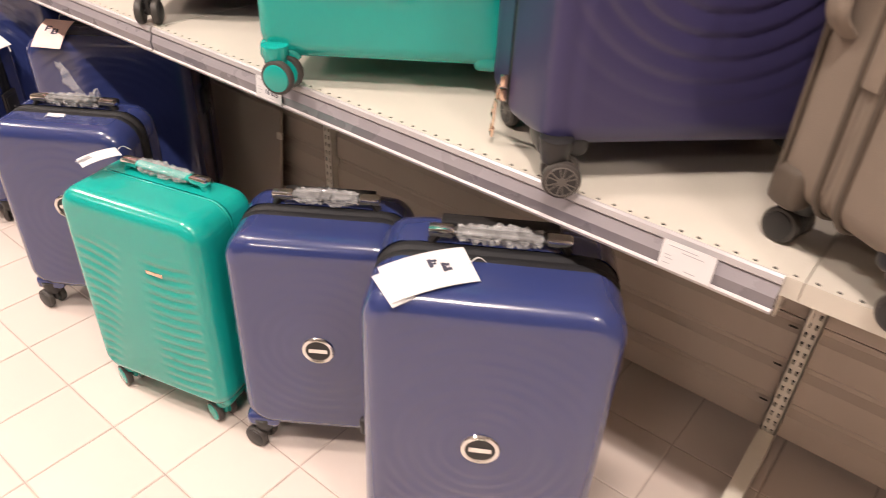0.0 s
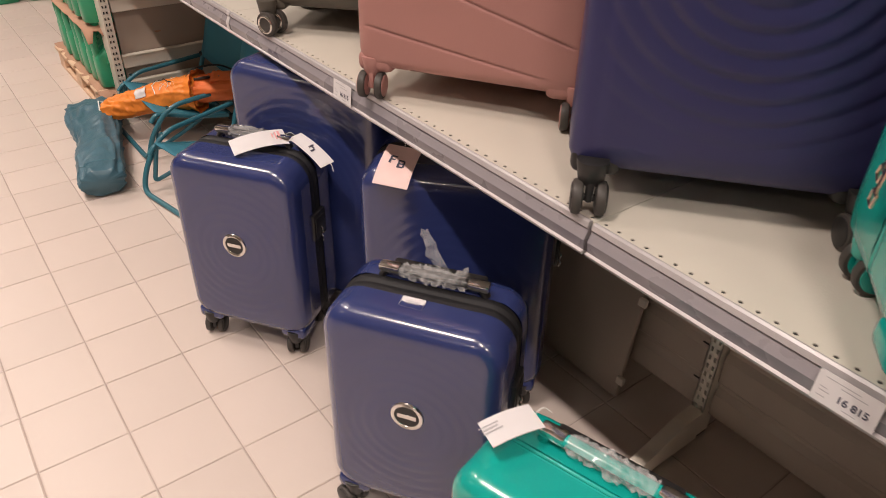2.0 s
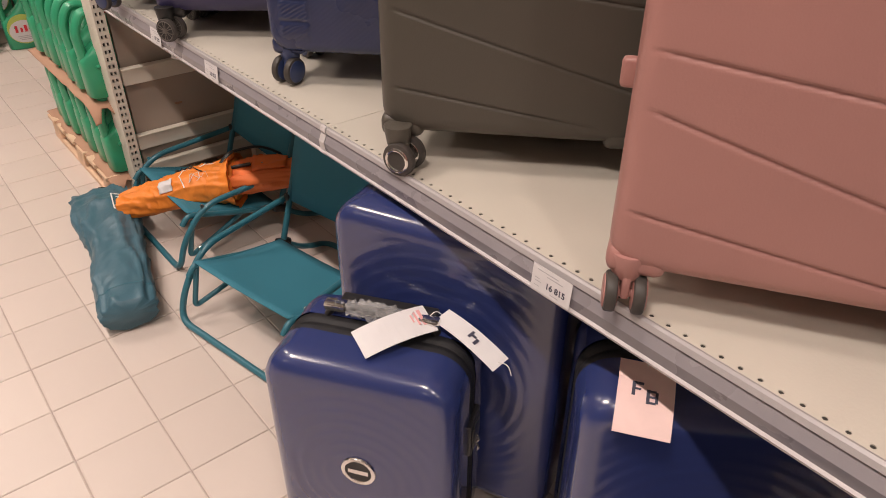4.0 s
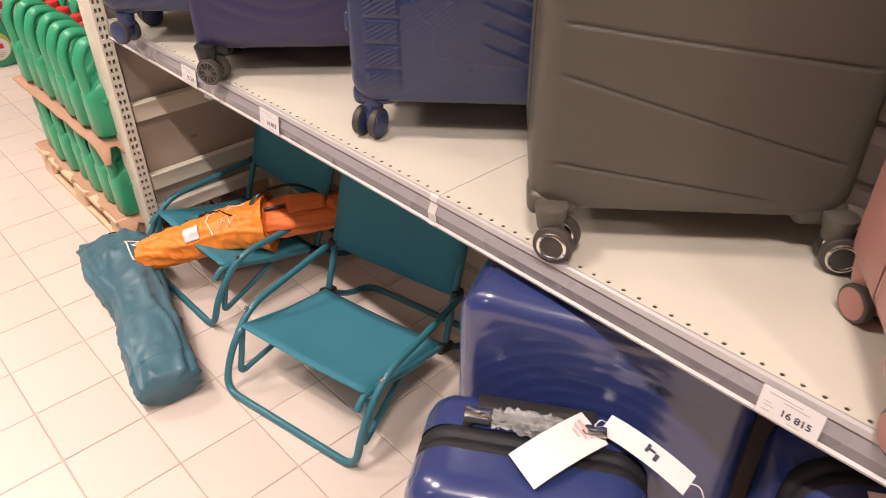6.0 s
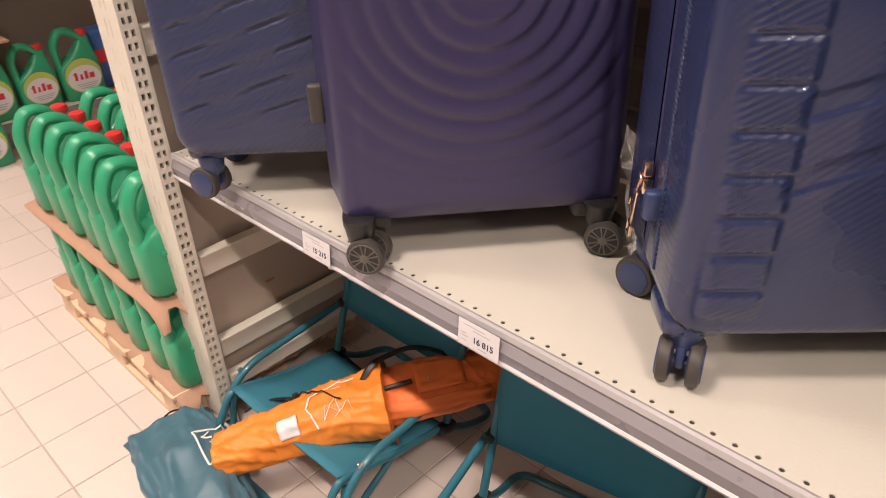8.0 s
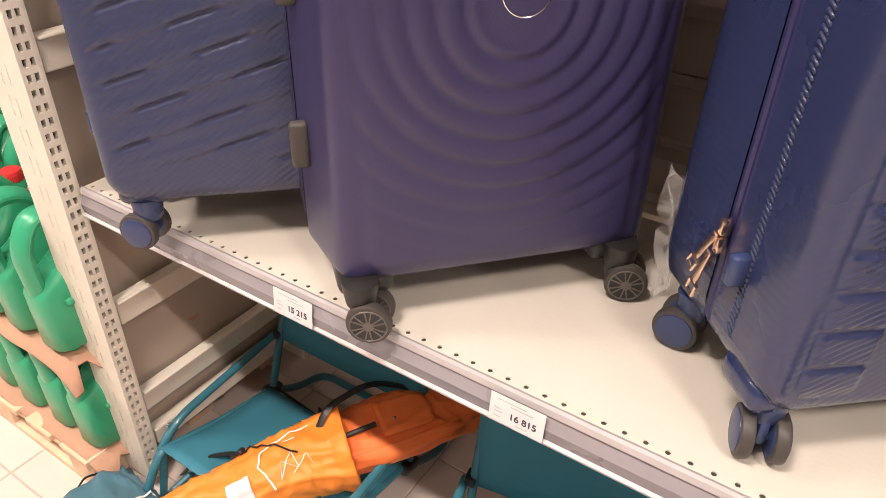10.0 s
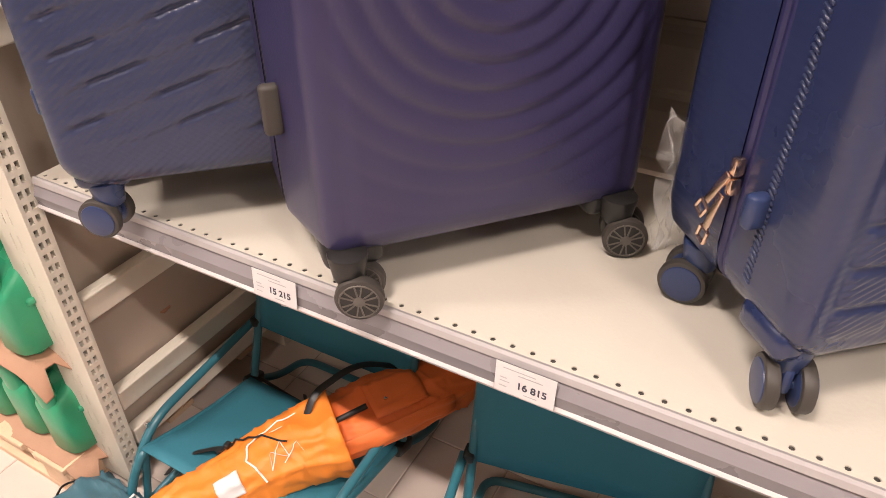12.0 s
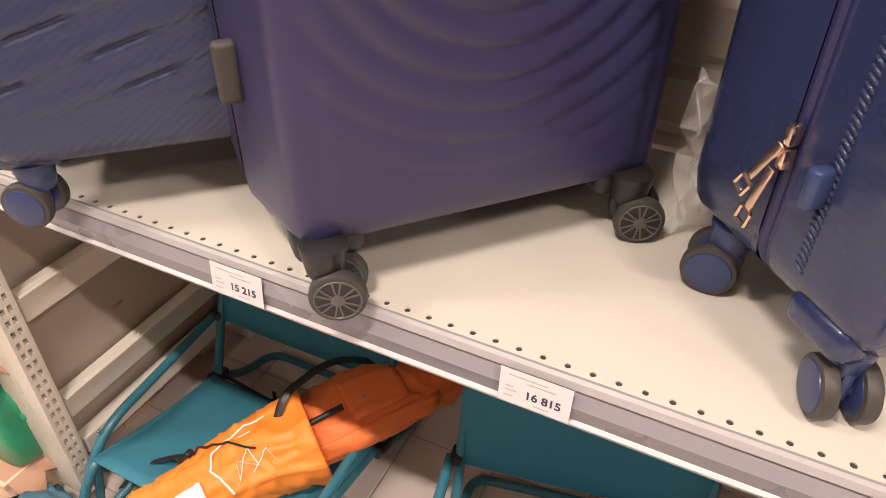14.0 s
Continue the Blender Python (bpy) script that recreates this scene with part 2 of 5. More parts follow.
floor = slab("floor", ((X0 + X1) / 2, (Y0 + Y1) / 2, -0.053), (X1 - X0, Y1 - Y0, 0.1), M_GROUT, "cream square ceramic tile floor with grey grout lines", "floor")
slab("ceiling", ((X0 + X1) / 2, (Y0 + Y1) / 2, 3.25), (X1 - X0, Y1 - Y0, 0.1), M_CEIL, "plain pale painted shop ceiling above the aisle", "ceiling")
slab("wall_south", ((X0 + X1) / 2, Y0 - 0.05, 1.6), (X1 - X0, 0.1, 3.4), M_WALL, "plain beige painted shop wall behind the aisle", "wall")
slab("wall_north", ((X0 + X1) / 2, Y1 + 0.05, 1.6), (X1 - X0, 0.1, 3.4), M_WALL, "plain beige painted shop wall behind the shelves", "wall")
slab("wall_west", (X0 - 0.05, (Y0 + Y1) / 2, 1.6), (0.1, Y1 - Y0, 3.4), M_WALL, "plain beige painted shop wall beyond the far shelf", "wall")
slab("wall_east", (X1 + 0.05, (Y0 + Y1) / 2, 1.6), (0.1, Y1 - Y0, 3.4), M_WALL, "plain beige painted shop wall closing the aisle", "wall")

for lx in LAMP_XS:
    for ly in ((-1.05, -3.4) if LAMP_XS.index(lx) % 2 == 0 else (-1.05,)):
        lamp = tagged(new("ceiling_lamp"), "short white linear ceiling lamp over the aisle", "ceiling lamp", group="ceiling lamps")
        lamp.matrix_basis = pose(lx, ly, LAMP_Z)
        part("housing", box((0, 0, 0.02), (0.72, 0.15, 0.09), 0.01), M_CEIL, lamp, smooth=False)
        part("diffuser", box((0, 0, -0.03), (0.66, 0.12, 0.012), 0.003), M_LAMP, lamp, smooth=False)

# bays of the shelving, from the end post on
SEAMS = [-2.72, -1.337, 0.0, 1.388, 2.75]
SH, SDEPTH = 0.791, 0.47


def shelf_unit(xa, xb, rail=True, clip_on=False):
    """One enamelled shelf with a row of round holes along its front, and its price rail."""
    top = tagged(new("metal_shelf"), "cream enamelled metal shelf with holes and a grey price rail", "shelf", group="shelf boards")
    top.matrix_basis = pose(xa, 0, SH)
    L = xb - xa - 0.0014
    n = int(L / 0.025)
    pitch = L / n
    y0, y1, hy = -0.004, 0.018, 0.0050
    verts, faces = [], []
    for k in range(n):
        x, b = k * pitch + 0.002, len(verts)
        border = [(x, y0), (x + pitch / 2, y0), (x + pitch, y0), (x + pitch, hy), (x + pitch, y1), (x + pitch / 2, y1), (x, y1), (x, hy)]
        cx = x + pitch / 2
        hole = [(cx + 0.0035 * math.cos(radians(225 + 45 * i)), hy + 0.0035 * math.sin(radians(225 + 45 * i))) for i in range(8)]
        verts += [(*p, 0) for p in border] + [(*p, 0) for p in hole] + [(*p, -0.0016) for p in hole]
        for i in range(8):
            j = (i + 1) % 8
            faces += [(b + i, b + j, b + 8 + j, b + 8 + i), (b + 8 + i, b + 8 + j, b + 16 + j, b + 16 + i)]
    b = len(verts)
    verts += [(0.002, y1, 0), (L + 0.002, y1, 0), (L + 0.002, SDEPTH, 0), (0.002, SDEPTH, 0)]
    faces.append((b, b + 1, b + 2, b + 3))
    b = len(verts)
    lower = [(0.002, y0, -0.03), (L + 0.002, y0, -0.03), (L + 0.002, SDEPTH, -0.03), (0.002, SDEPTH, -0.03)]
    upper = [(0.002, y0, 0), (L + 0.002, y0, 0), (L + 0.002, SDEPTH, 0), (0.002, SDEPTH, 0)]
    verts += lower + upper
    faces += [(b + 3, b + 2, b + 1, b), (b, b + 1, b + 5, b + 4), (b + 1, b + 2, b + 6, b + 5), (b + 2, b + 3, b + 7, b + 6), (b + 3, b, b + 4, b + 7)]
    put("board", mesh_of("board", verts, faces, M_SHELF, False), top)
    # added dark strip close under the holes, painting the shade in them
    part("hole_shade", box((L / 2, 0.008, -0.0042), (L - 0.01, 0.018, 0.004)), M_SLOT_SHADE, top, smooth=False)
    # rail: top lip, tilted face (upper half coloured as lit), lower edge
    prof = [(-0.004, 0.001), (-0.009, 0.003), (-0.0125, 0.0), (-0.0145, -0.008), (-0.0115, -0.011), (-0.0190, -0.028), (-0.0165, -0.046), (-0.0215, -0.048), (-0.0195, -0.053), (-0.006, -0.053), (-0.0045, -0.028)]
    for name, idx, material in () if not rail else (("rail_lip", (0, 1, 2, 3, 4), M_RAIL_L), ("upper_rail", (0, 4, 5, 10), M_RAIL_LIT), ("price_rail", (10, 5, 6, 9), M_RAIL), ("rail_edge", (6, 7, 8, 9), M_RAIL_E)):
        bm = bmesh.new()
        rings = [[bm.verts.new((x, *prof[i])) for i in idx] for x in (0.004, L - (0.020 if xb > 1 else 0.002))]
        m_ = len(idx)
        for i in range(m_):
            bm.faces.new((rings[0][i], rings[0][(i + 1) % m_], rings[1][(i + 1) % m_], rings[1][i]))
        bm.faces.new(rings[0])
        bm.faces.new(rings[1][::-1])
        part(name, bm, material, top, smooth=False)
    for bx in (0.02, L - 0.02):
        part("bracket", box((bx, 0.24, -0.055), (0.003, 0.44, 0.05)), M_POST, top, smooth=False)
    if not clip_on:
        return top
    # pale clip over the joint of two rails
    clip = [(y - 0.0022 if z > -0.05 else y - 0.001, z + (0.0012 if z > -0.01 else 0)) for y, z in prof[1:9]]
    bm = bmesh.new()
    rings = [[bm.verts.new((x, *p)) for p in clip] for x in (-0.009, 0.009)]
    for i in range(len(clip) - 1):
        bm.faces.new((rings[0][i], rings[0][i + 1], rings[1][i + 1], rings[1][i]))
    back = [[bm.verts.new((x, y + 0.0014, z)) for y, z in clip] for x in (-0.009, 0.009)]
    for i in range(len(clip) - 1):
        bm.faces.new((back[0][i + 1], back[0][i], back[1][i], back[1][i + 1]))
        for s in (0, 1):
            bm.faces.new((rings[s][i], rings[s][i + 1], back[s][i + 1], back[s][i]))
    part("rail_clip", bm, M_RAIL_E, top, "pale plastic clip", smooth=False)
    return top


for xa, xb in zip(SEAMS, SEAMS[1:]):
    shelf_unit(xa, xb, xa < 1.3, -1.5 < xa < -1.2)


def slotted_face(verts, faces, origin, du, dv, cols, width, z0, z1, pitch, sw, sh, depth):
    """A face with punched slots: du across, z up, dv into the metal."""
    cuts = [0.0] + sorted(v for c in cols for v in (c - sw / 2, c + sw / 2)) + [width]
    rows = int((z1 - z0) / pitch)
    o, du, dv = Vector(origin), Vector(du), Vector(dv)
    for r in range(rows):
        zs = [z0 + r * pitch, z0 + r * pitch + (pitch - sh) / 2, z0 + r * pitch + (pitch + sh) / 2, z0 + (r + 1) * pitch]
        for i in range(len(cuts) - 1):
            for j in range(3):
                c4 = [o + du * cuts[a] + Vector((0, 0, zs[c])) for a, c in ((i, j), (i + 1, j), (i + 1, j + 1), (i, j + 1))]
                b = len(verts)
                if i % 2 == 1 and j == 1:
                    verts += c4 + [p + dv * depth for p in c4]
                    faces += [(b + k, b + (k + 1) % 4, b + 4 + (k + 1) % 4, b + 4 + k) for k in range(4)]
                else:
                    verts += c4
                    faces.append((b, b + 1, b + 2, b + 3))


def upright(x, y, z1=1.9):
    """A slotted upright with its base foot."""
    ob = tagged(new("shelf_upright"), "cream slotted steel upright with a base foot behind the shelf", "shelf upright", group="uprights")
    ob.matrix_basis = pose(x, y, 0)
    verts, faces = [], []
    slotted_face(verts, faces, (-0.016, 0, 0), (1, 0, 0), (0, 1, 0), (0.009, 0.023), 0.032, 0.02, z1, 0.025, 0.006, 0.013, 0.01)
    put("post_face", mesh_of("post_face", verts, faces, M_POST, False), ob)
    # dark filler for the shade within the hollow post, seen through its slots
    bm = box((0, 0.03, z1 / 2), (0.024, 0.030, z1 - 0.01))
    part("post_shade", bm, M_SLOT_SHADE, ob, smooth=False)
    bm = box((-0.0145, 0.022, z1 / 2 + 0.01), (0.003, 0.044, z1 - 0.02))
    add_box(bm, (0.0145, 0.022, z1 / 2 + 0.01), (0.003, 0.044, z1 - 0.02))
    part("post_side", bm, M_POST, ob, smooth=False)
    bm = bmesh.new()
    prof = [(0.0, 0.012), (0.0, 0.100), (-0.06, 0.096), (-0.205, 0.052), (-0.215, 0.044), (-0.215, 0.012)]
    rings = [[bm.verts.new((x, *p)) for p in prof] for x in (-0.017, 0.017)]
    for i in range(len(prof)):
        j = (i + 1) % len(prof)
        bm.faces.new((rings[0][i], rings[0][j], rings[1][j], rings[1][i]))
    bm.faces.new(rings[0][::-1])
    bm.faces.new(rings[1])
    add_cyl(bm, (0, -0.19, 0.006), 0.013, 0.012, None, 12)
    part("base_foot", bm, M_POST, ob, smooth=False)
    return ob


def back_panel(xa, xb, z0, pitch=0.105):
    """An enamelled back sheet with three level troughs pressed into it and a folded lower edge."""
    prof = [(0.014, z0 + 0.001), (0.0, z0 + 0.001)]
    for k in range(3):
        b = z0 + pitch * k
        prof += [(0.0, b + 0.064), (0.010, b + 0.082), (0.010, b + 0.092), (0.0, b + 0.1035)]
    prof += [(0.014, z0 + 3 * pitch - 0.001)]
    bm = bmesh.new()
    rings = [[bm.verts.new((x, 0.506 + y, z)) for y, z in prof] for x in (xa, xb)]
    for i in range(len(prof)):
        j = (i + 1) % len(prof)
        bm.faces.new((rings[0][i], rings[1][i], rings[1][j], rings[0][j]))
    ob = tagged(new("back_panel"), "beige enamelled steel back panel with level troughs", "back panel", group="back panels")
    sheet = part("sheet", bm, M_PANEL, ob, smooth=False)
    for side in (xb - 0.016,):
        for z in (z0 + 0.078, z0 + 0.183, z0 + 0.288):
            # slot drawn as a dark block, its inner shade given by colour
            part("hook_slot", box((side, 0.5065, z), (0.018, 0.004, 0.0045), 0.0015, seg=1), M_SLOT_SHADE, sheet, smooth=False)


for x in SEAMS[1:4]:
    upright(x, 0.485)
for xa, xb in zip(SEAMS, SEAMS[1:]):
    for k in range(6):
        back_panel(xa + 0.018, xb - 0.018, 0.086 + 0.315 * k)


# ---- suitcases ----
def smooth_step(a, b, x):
    t = np.clip((x - a) / (b - a), 0, 1)
    return t * t * (3 - 2 * t)


def relief_rings(x, z, W, H, cz=0.0, step=0.024, depth=0.0008):
    r = np.hypot(x, (z - cz) * 0.98)
    saw = (r / step) % 1.0
    wave = np.where(saw < 0.75, saw / 0.75, (1 - saw) / 0.25)
    return depth * (wave - 0.5) * smooth_step(0.035, 0.07, r) * smooth_step(0.36, 0.26, r)


def relief_scallops(x, z, W, H, step=0.031, depth=0.0042):
    """Overlapping ring steps round the badge, each a shallow bulge with a sharp outer lip, and a soft border along the rim."""
    r = np.hypot(x, z * 0.97 - 0.012)
    t = (r / step) % 1.0
    wave = np.where(t < 0.86, 1 - (1 - t / 0.86) ** 2, 1 - smooth_step(0.86, 1.0, t))
    rings = depth * (wave - 0.5) * smooth_step(0.035, 0.065, r) * smooth_step(0.360, 0.15, r)
    border = 0.0045 * smooth_step(W / 2 - 0.030, W / 2 - 0.048, np.abs(x))
    return rings + border


def groove(d, w):
    return -np.exp(-((d / w) ** 2))


def relief_fan(x, z, W, H):
    """Slanted sunk dashes in staggered rows, with a shallow step below each row."""
    h = np.zeros_like(x)
    for k in range(18):
        line = z - (-H * 0.52 + k * 0.046 + 0.31 * (x + W * 0.5))
        along = ((x / 0.135) + 0.37 * k + 0.12 * math.sin(k * 2.3)) % 1.0
        dash = smooth_step(0.04, 0.22, along) * smooth_step(0.78, 0.52, along)
        side = smooth_step(W * 0.47, W * 0.40, np.abs(x)) * smooth_step(-H * 0.40, -H * 0.36, z)
        h += (-0.0048 * np.exp(-((line / 0.0034) ** 2)) * dash + 0.0016 * smooth_step(-0.002, 0.003, line) * smooth_step(0.030, 0.012, line)) * side
    # pressed twill, in slanted cords
    twill = np.sin((z + 0.75 * x) * 2 * math.pi / 0.0085)
    return h + 0.00042 * twill * smooth_step(W * 0.30, W * 0.05, x)


def relief_cross(x, z, W, H):
    """Crossing shallow sunk bands, thin slanted ridges, and a column of corded blocks along one edge."""
    h = np.zeros_like(x)
    body = smooth_step(-W * 0.30, -W * 0.27, x)
    for c, s in ((-0.062, 0.36), (0.012, 0.33), (0.19, 0.36), (0.255, -0.39)):
        band = z - (c * H / 0.598 + s * x)
        h += -0.0022 * smooth_step(0.0150, 0.0085, np.abs(band)) * body
    for k in range(4):
        line = z - (-H * 0.41 + k * 0.036 + 0.40 * (W * 0.46 - x))
        h += 0.0030 * np.exp(-((line / 0.0030) ** 2)) * smooth_step(W * 0.06, W * 0.12, x) * smooth_step(W * 0.38, W * 0.32, x)
    col = smooth_step(-W * 0.262, -W * 0.285, x) * smooth_step(-W * 0.435, -W * 0.405, x) * smooth_step(-H * 0.46, -H * 0.42, z)
    rib = ((z + 0.10 * (x / W + 0.35) ** 2) / 0.046) % 1.0
    block = smooth_step(0.02, 0.12, rib) * smooth_step(0.99, 0.80, rib)
    h += 0.0034 * block * col
    return h + 0.00065 * np.sin((z - 0.55 * x) * 2 * math.pi / 0.0085) * col * block


def relief_lines(x, z, W, H):
    h = np.zeros_like(x)
    for c, s in ((-0.28, -0.16), (-0.185, -0.30), (-0.09, -0.13), (0.02, -0.28), (0.13, -0.14), (0.25, -0.24)):
        h += 0.0046 * groove(z - (c * H / 0.66 + s * x), 0.0021)
    return h


def relief_ribs(x, z, W, H):
    """Level raised lips that rise towards the edge, and a second set, half a step off, on the far part."""
    rise = 0.055 * np.clip((-x / W - 0.22) / 0.28, 0, 1) ** 2
    far = smooth_step(W * 0.10, W * 0.13, x)
    h = np.zeros_like(x)
    for shift, side in ((0.0, 1 - far), (0.028, far)):
        t = ((z - rise + shift) / 0.056) % 1.0
        lip = np.where(t < 0.90, (t / 0.90) ** 1.6, (1 - t) / 0.10)
        h += 0.0050 * lip * side
    return h * smooth_step(W * 0.495, W * 0.45, np.abs(x)) * smooth_step(-H * 0.36, -H * 0.31, z)


def relief_waves(x, z, W, H):
    t = ((z + 0.018 * np.sin(x / W * 5.0 + 0.6)) / 0.026) % 1.0
    side = smooth_step(W * 0.02, W * 0.16, x) * smooth_step(W * 0.47, W * 0.40, x)
    left = smooth_step(-W * 0.12, -W * 0.26, x - 0.25 * z) * smooth_step(-W * 0.49, -W * 0.44, x)
    low = smooth_step(H * 0.34, H * 0.24, z)
    return -0.0042 * np.exp(-(((t - 0.5) / 0.18) ** 2)) * np.maximum(side, left) * low


def axis_grid(size, r, step):
    edge = np.array([0, 0.004, 0.009, 0.015, 0.022, 0.030, 0.040])
    edge = edge[edge < r * 1.2]
    n = max(4, int((size - 2 * edge[-1]) / step))
    mid = np.linspace(-size / 2 + edge[-1], size / 2 - edge[-1], n)
    return np.concatenate([-size / 2 + edge[:-1], mid, size / 2 - edge[:-1][::-1]])


def shell_mesh(name, W, H, D, R, r, relief, material, step=0.006, bulge=0.006, sign=-1, taper=0.0):
    """Half a hard case: a dished plate with rounded corners and a rounded rim, open at the zip. sign -1: towards the front."""
    xs, zs = axis_grid(W, r, step), axis_grid(H, r, step)
    X, Z = np.meshgrid(xs, zs, indexing="ij")
    inset = np.minimum(W / 2 - np.abs(X), H / 2 - np.abs(Z))
    qx, qz = np.clip(X, -W / 2 + R, W / 2 - R), np.clip(Z, -H / 2 + R, H / 2 - R)
    dx, dz = X - qx, Z - qz
    ln, mx = np.hypot(dx, dz), np.maximum(np.abs(dx), np.abs(dz))
    k = np.where(ln > 1e-9, mx / np.maximum(ln, 1e-9), 1.0)
    PX, PZ = qx + dx * k, qz + dz * k
    s = np.clip(inset, 0, r)
    fall = r - np.sqrt(np.maximum(0, r * r - (r - s) ** 2))
    Y = D - fall + bulge * (1 - (2 * X / W) ** 2) * (1 - (2 * Z / H) ** 2)
    if relief is not None:
        Y = Y + relief(PX * -sign, PZ, W, H) * smooth_step(r * 0.5, r * 1.6, inset)
    Y = Y * sign
    nx, nz = X.shape
    verts = np.stack([PX, Y, PZ], -1).reshape(-1, 3).tolist()
    at = lambda i, j: i * nz + j
    faces = []
    for i in range(nx - 1):
        for j in range(nz - 1):
            f = (at(i, j), at(i + 1, j), at(i + 1, j + 1), at(i, j + 1))
            faces.append(f if sign < 0 else f[::-1])
    loop = [at(i, 0) for i in range(nx)] + [at(nx - 1, j) for j in range(1, nz)] + [at(i, nz - 1) for i in range(nx - 2, -1, -1)] + [at(0, j) for j in range(nz - 2, 0, -1)]
    prev = loop
    top = D - r
    for f in (0.72, 0.45, 0.2, 0.0):
        cur = []
        for v in loop:
            cur.append(len(verts))
            verts.append([verts[v][0] * (1 + 2 * taper / W * (1 - f)), sign * top * f, verts[v][2] * (1 + taper / H * (1 - f))])
        for a in range(len(loop)):
            b = (a + 1) % len(loop)
            q = (prev[a], cur[a], cur[b], prev[b])
            faces.append(q if sign < 0 else q[::-1])
        prev = cur
    return mesh_of(name, verts, faces, material)


def rounded_loop(W, H, R, n=8):
    pts = []
    for cx, cz, a0 in ((W / 2 - R, H / 2 - R, 0), (-W / 2 + R, H / 2 - R, 90), (-W / 2 + R, -H / 2 + R, 180), (W / 2 - R, -H / 2 + R, 270)):
        for i in range(n + 1):
            a = radians(a0 + 90 * i / n)
            pts.append((cx + R * math.cos(a), cz + R * math.sin(a)))
    return pts


def band_mesh(name, W, H, R, y0, y1, material, lip=0.0015):
    """The band of fabric and zip between the two halves."""
    ys = [(y0, 0.0), (y0 * 0.8 + y1 * 0.2, lip), (y0 * 0.62 + y1 * 0.38, lip), (y0 * 0.55 + y1 * 0.45, -lip), (y0 * 0.45 + y1 * 0.55, -lip), (y0 * 0.38 + y1 * 0.62, lip), (y0 * 0.2 + y1 * 0.8, lip), (y1, 0.0)]
    verts, faces, rings = [], [], []
    for y, o in ys:
        lp = rounded_loop(W + 2 * o, H + 2 * o, R)
        rings.append(range(len(verts), len(verts) + len(lp)))
        verts += [(p[0], y, p[1]) for p in lp]
    n = len(rings[0])
    for a, b in zip(rings, rings[1:]):
        for i in range(n):
            faces.append((a[i], a[(i + 1) % n], b[(i + 1) % n], b[i]))
    return mesh_of(name, verts, faces, material)


WHEEL_CACHE = {}
RY = Matrix.Rotation(radians(90), 4, "Y")


def caster(parent, x, y, yaw, hub_mat, fork_mat, rad=0.025, spokes=False):
    """A twin swivel wheel: housing, then two tyres with their hubs."""
    key = (hub_mat.name, fork_mat.name, rad, spokes)
    if key not in WHEEL_CACHE:
        bm = bmesh.new()
        add_cyl(bm, (0, 0, 0.066), 0.019, 0.038, seg=18, r2=0.025, bevel=0.003)
        add_box(bm, (0, 0.006, 0.038), (0.012, 0.030, 0.036), 0.005)
        add_cyl(bm, (0, 0.012, rad), 0.006, 0.046, RY, 10)
        fork = bm_mesh("caster_fork", bm, fork_mat, True)
        bm = bmesh.new()
        add_cyl(bm, (0, 0, 0), rad, 0.0155, RY, 28, bevel=0.004)
        tyre = bm_mesh("tyre", bm, M_RUBBER, True)
        bm = bmesh.new()
        spoke_mesh = None
        if spokes:
            add_cyl(bm, (0, 0, 0), rad * 0.80, 0.0162, RY, 28)
            bars = bmesh.new()
            add_cyl(bars, (0, 0, 0), rad * 0.24, 0.0190, RY, 16, bevel=0.001)
            for a in range(6):
                for da in (-11, 11):
                    turn = Matrix.Rotation(radians(60 * a + da), 4, "X")
                    add_box(bars, turn @ Vector((0, 0, rad * 0.50)), (0.0184, 0.0019, rad * 0.60), 0.0, turn)
            for sx in (-0.0082, 0.0082):
                add_tube(bars, [(sx, rad * 0.79 * math.cos(2 * math.pi * i / 28), rad * 0.79 * math.sin(2 * math.pi * i / 28)) for i in range(28)], 0.0011, 6, True)
            spoke_mesh = bm_mesh("spokes", bars, M_SPOKE, True)
        elif hub_mat is M_CHROME:
            for sx in (-0.0078, 0.0078):
                add_tube(bm, [(sx, rad * 0.66 * math.cos(2 * math.pi * i / 28), rad * 0.66 * math.sin(2 * math.pi * i / 28)) for i in range(28)], 0.0030, 8, True)
        else:
            add_cyl(bm, (0, 0, 0), rad * 0.82, 0.0185, RY, 24, bevel=0.0025)
        hub = bm_mesh("hub", bm, hub_mat, True)
        WHEEL_CACHE[key] = (fork, tyre, hub, spoke_mesh)
    fork, tyre, hub, spoke_mesh = WHEEL_CACHE[key]
    f = put("caster", fork, parent, pose(x, y, 0, 0, 0, yaw))
    for s in (-1, 1):
        put("tyre", tyre, f, pose(s * 0.0175, 0.012, rad))
        put("hub", hub, f, pose(s * 0.0180, 0.012, rad))
        if spoke_mesh:
            put("spokes", spoke_mesh, f, pose(s * 0.0180, 0.012, rad))
    return f


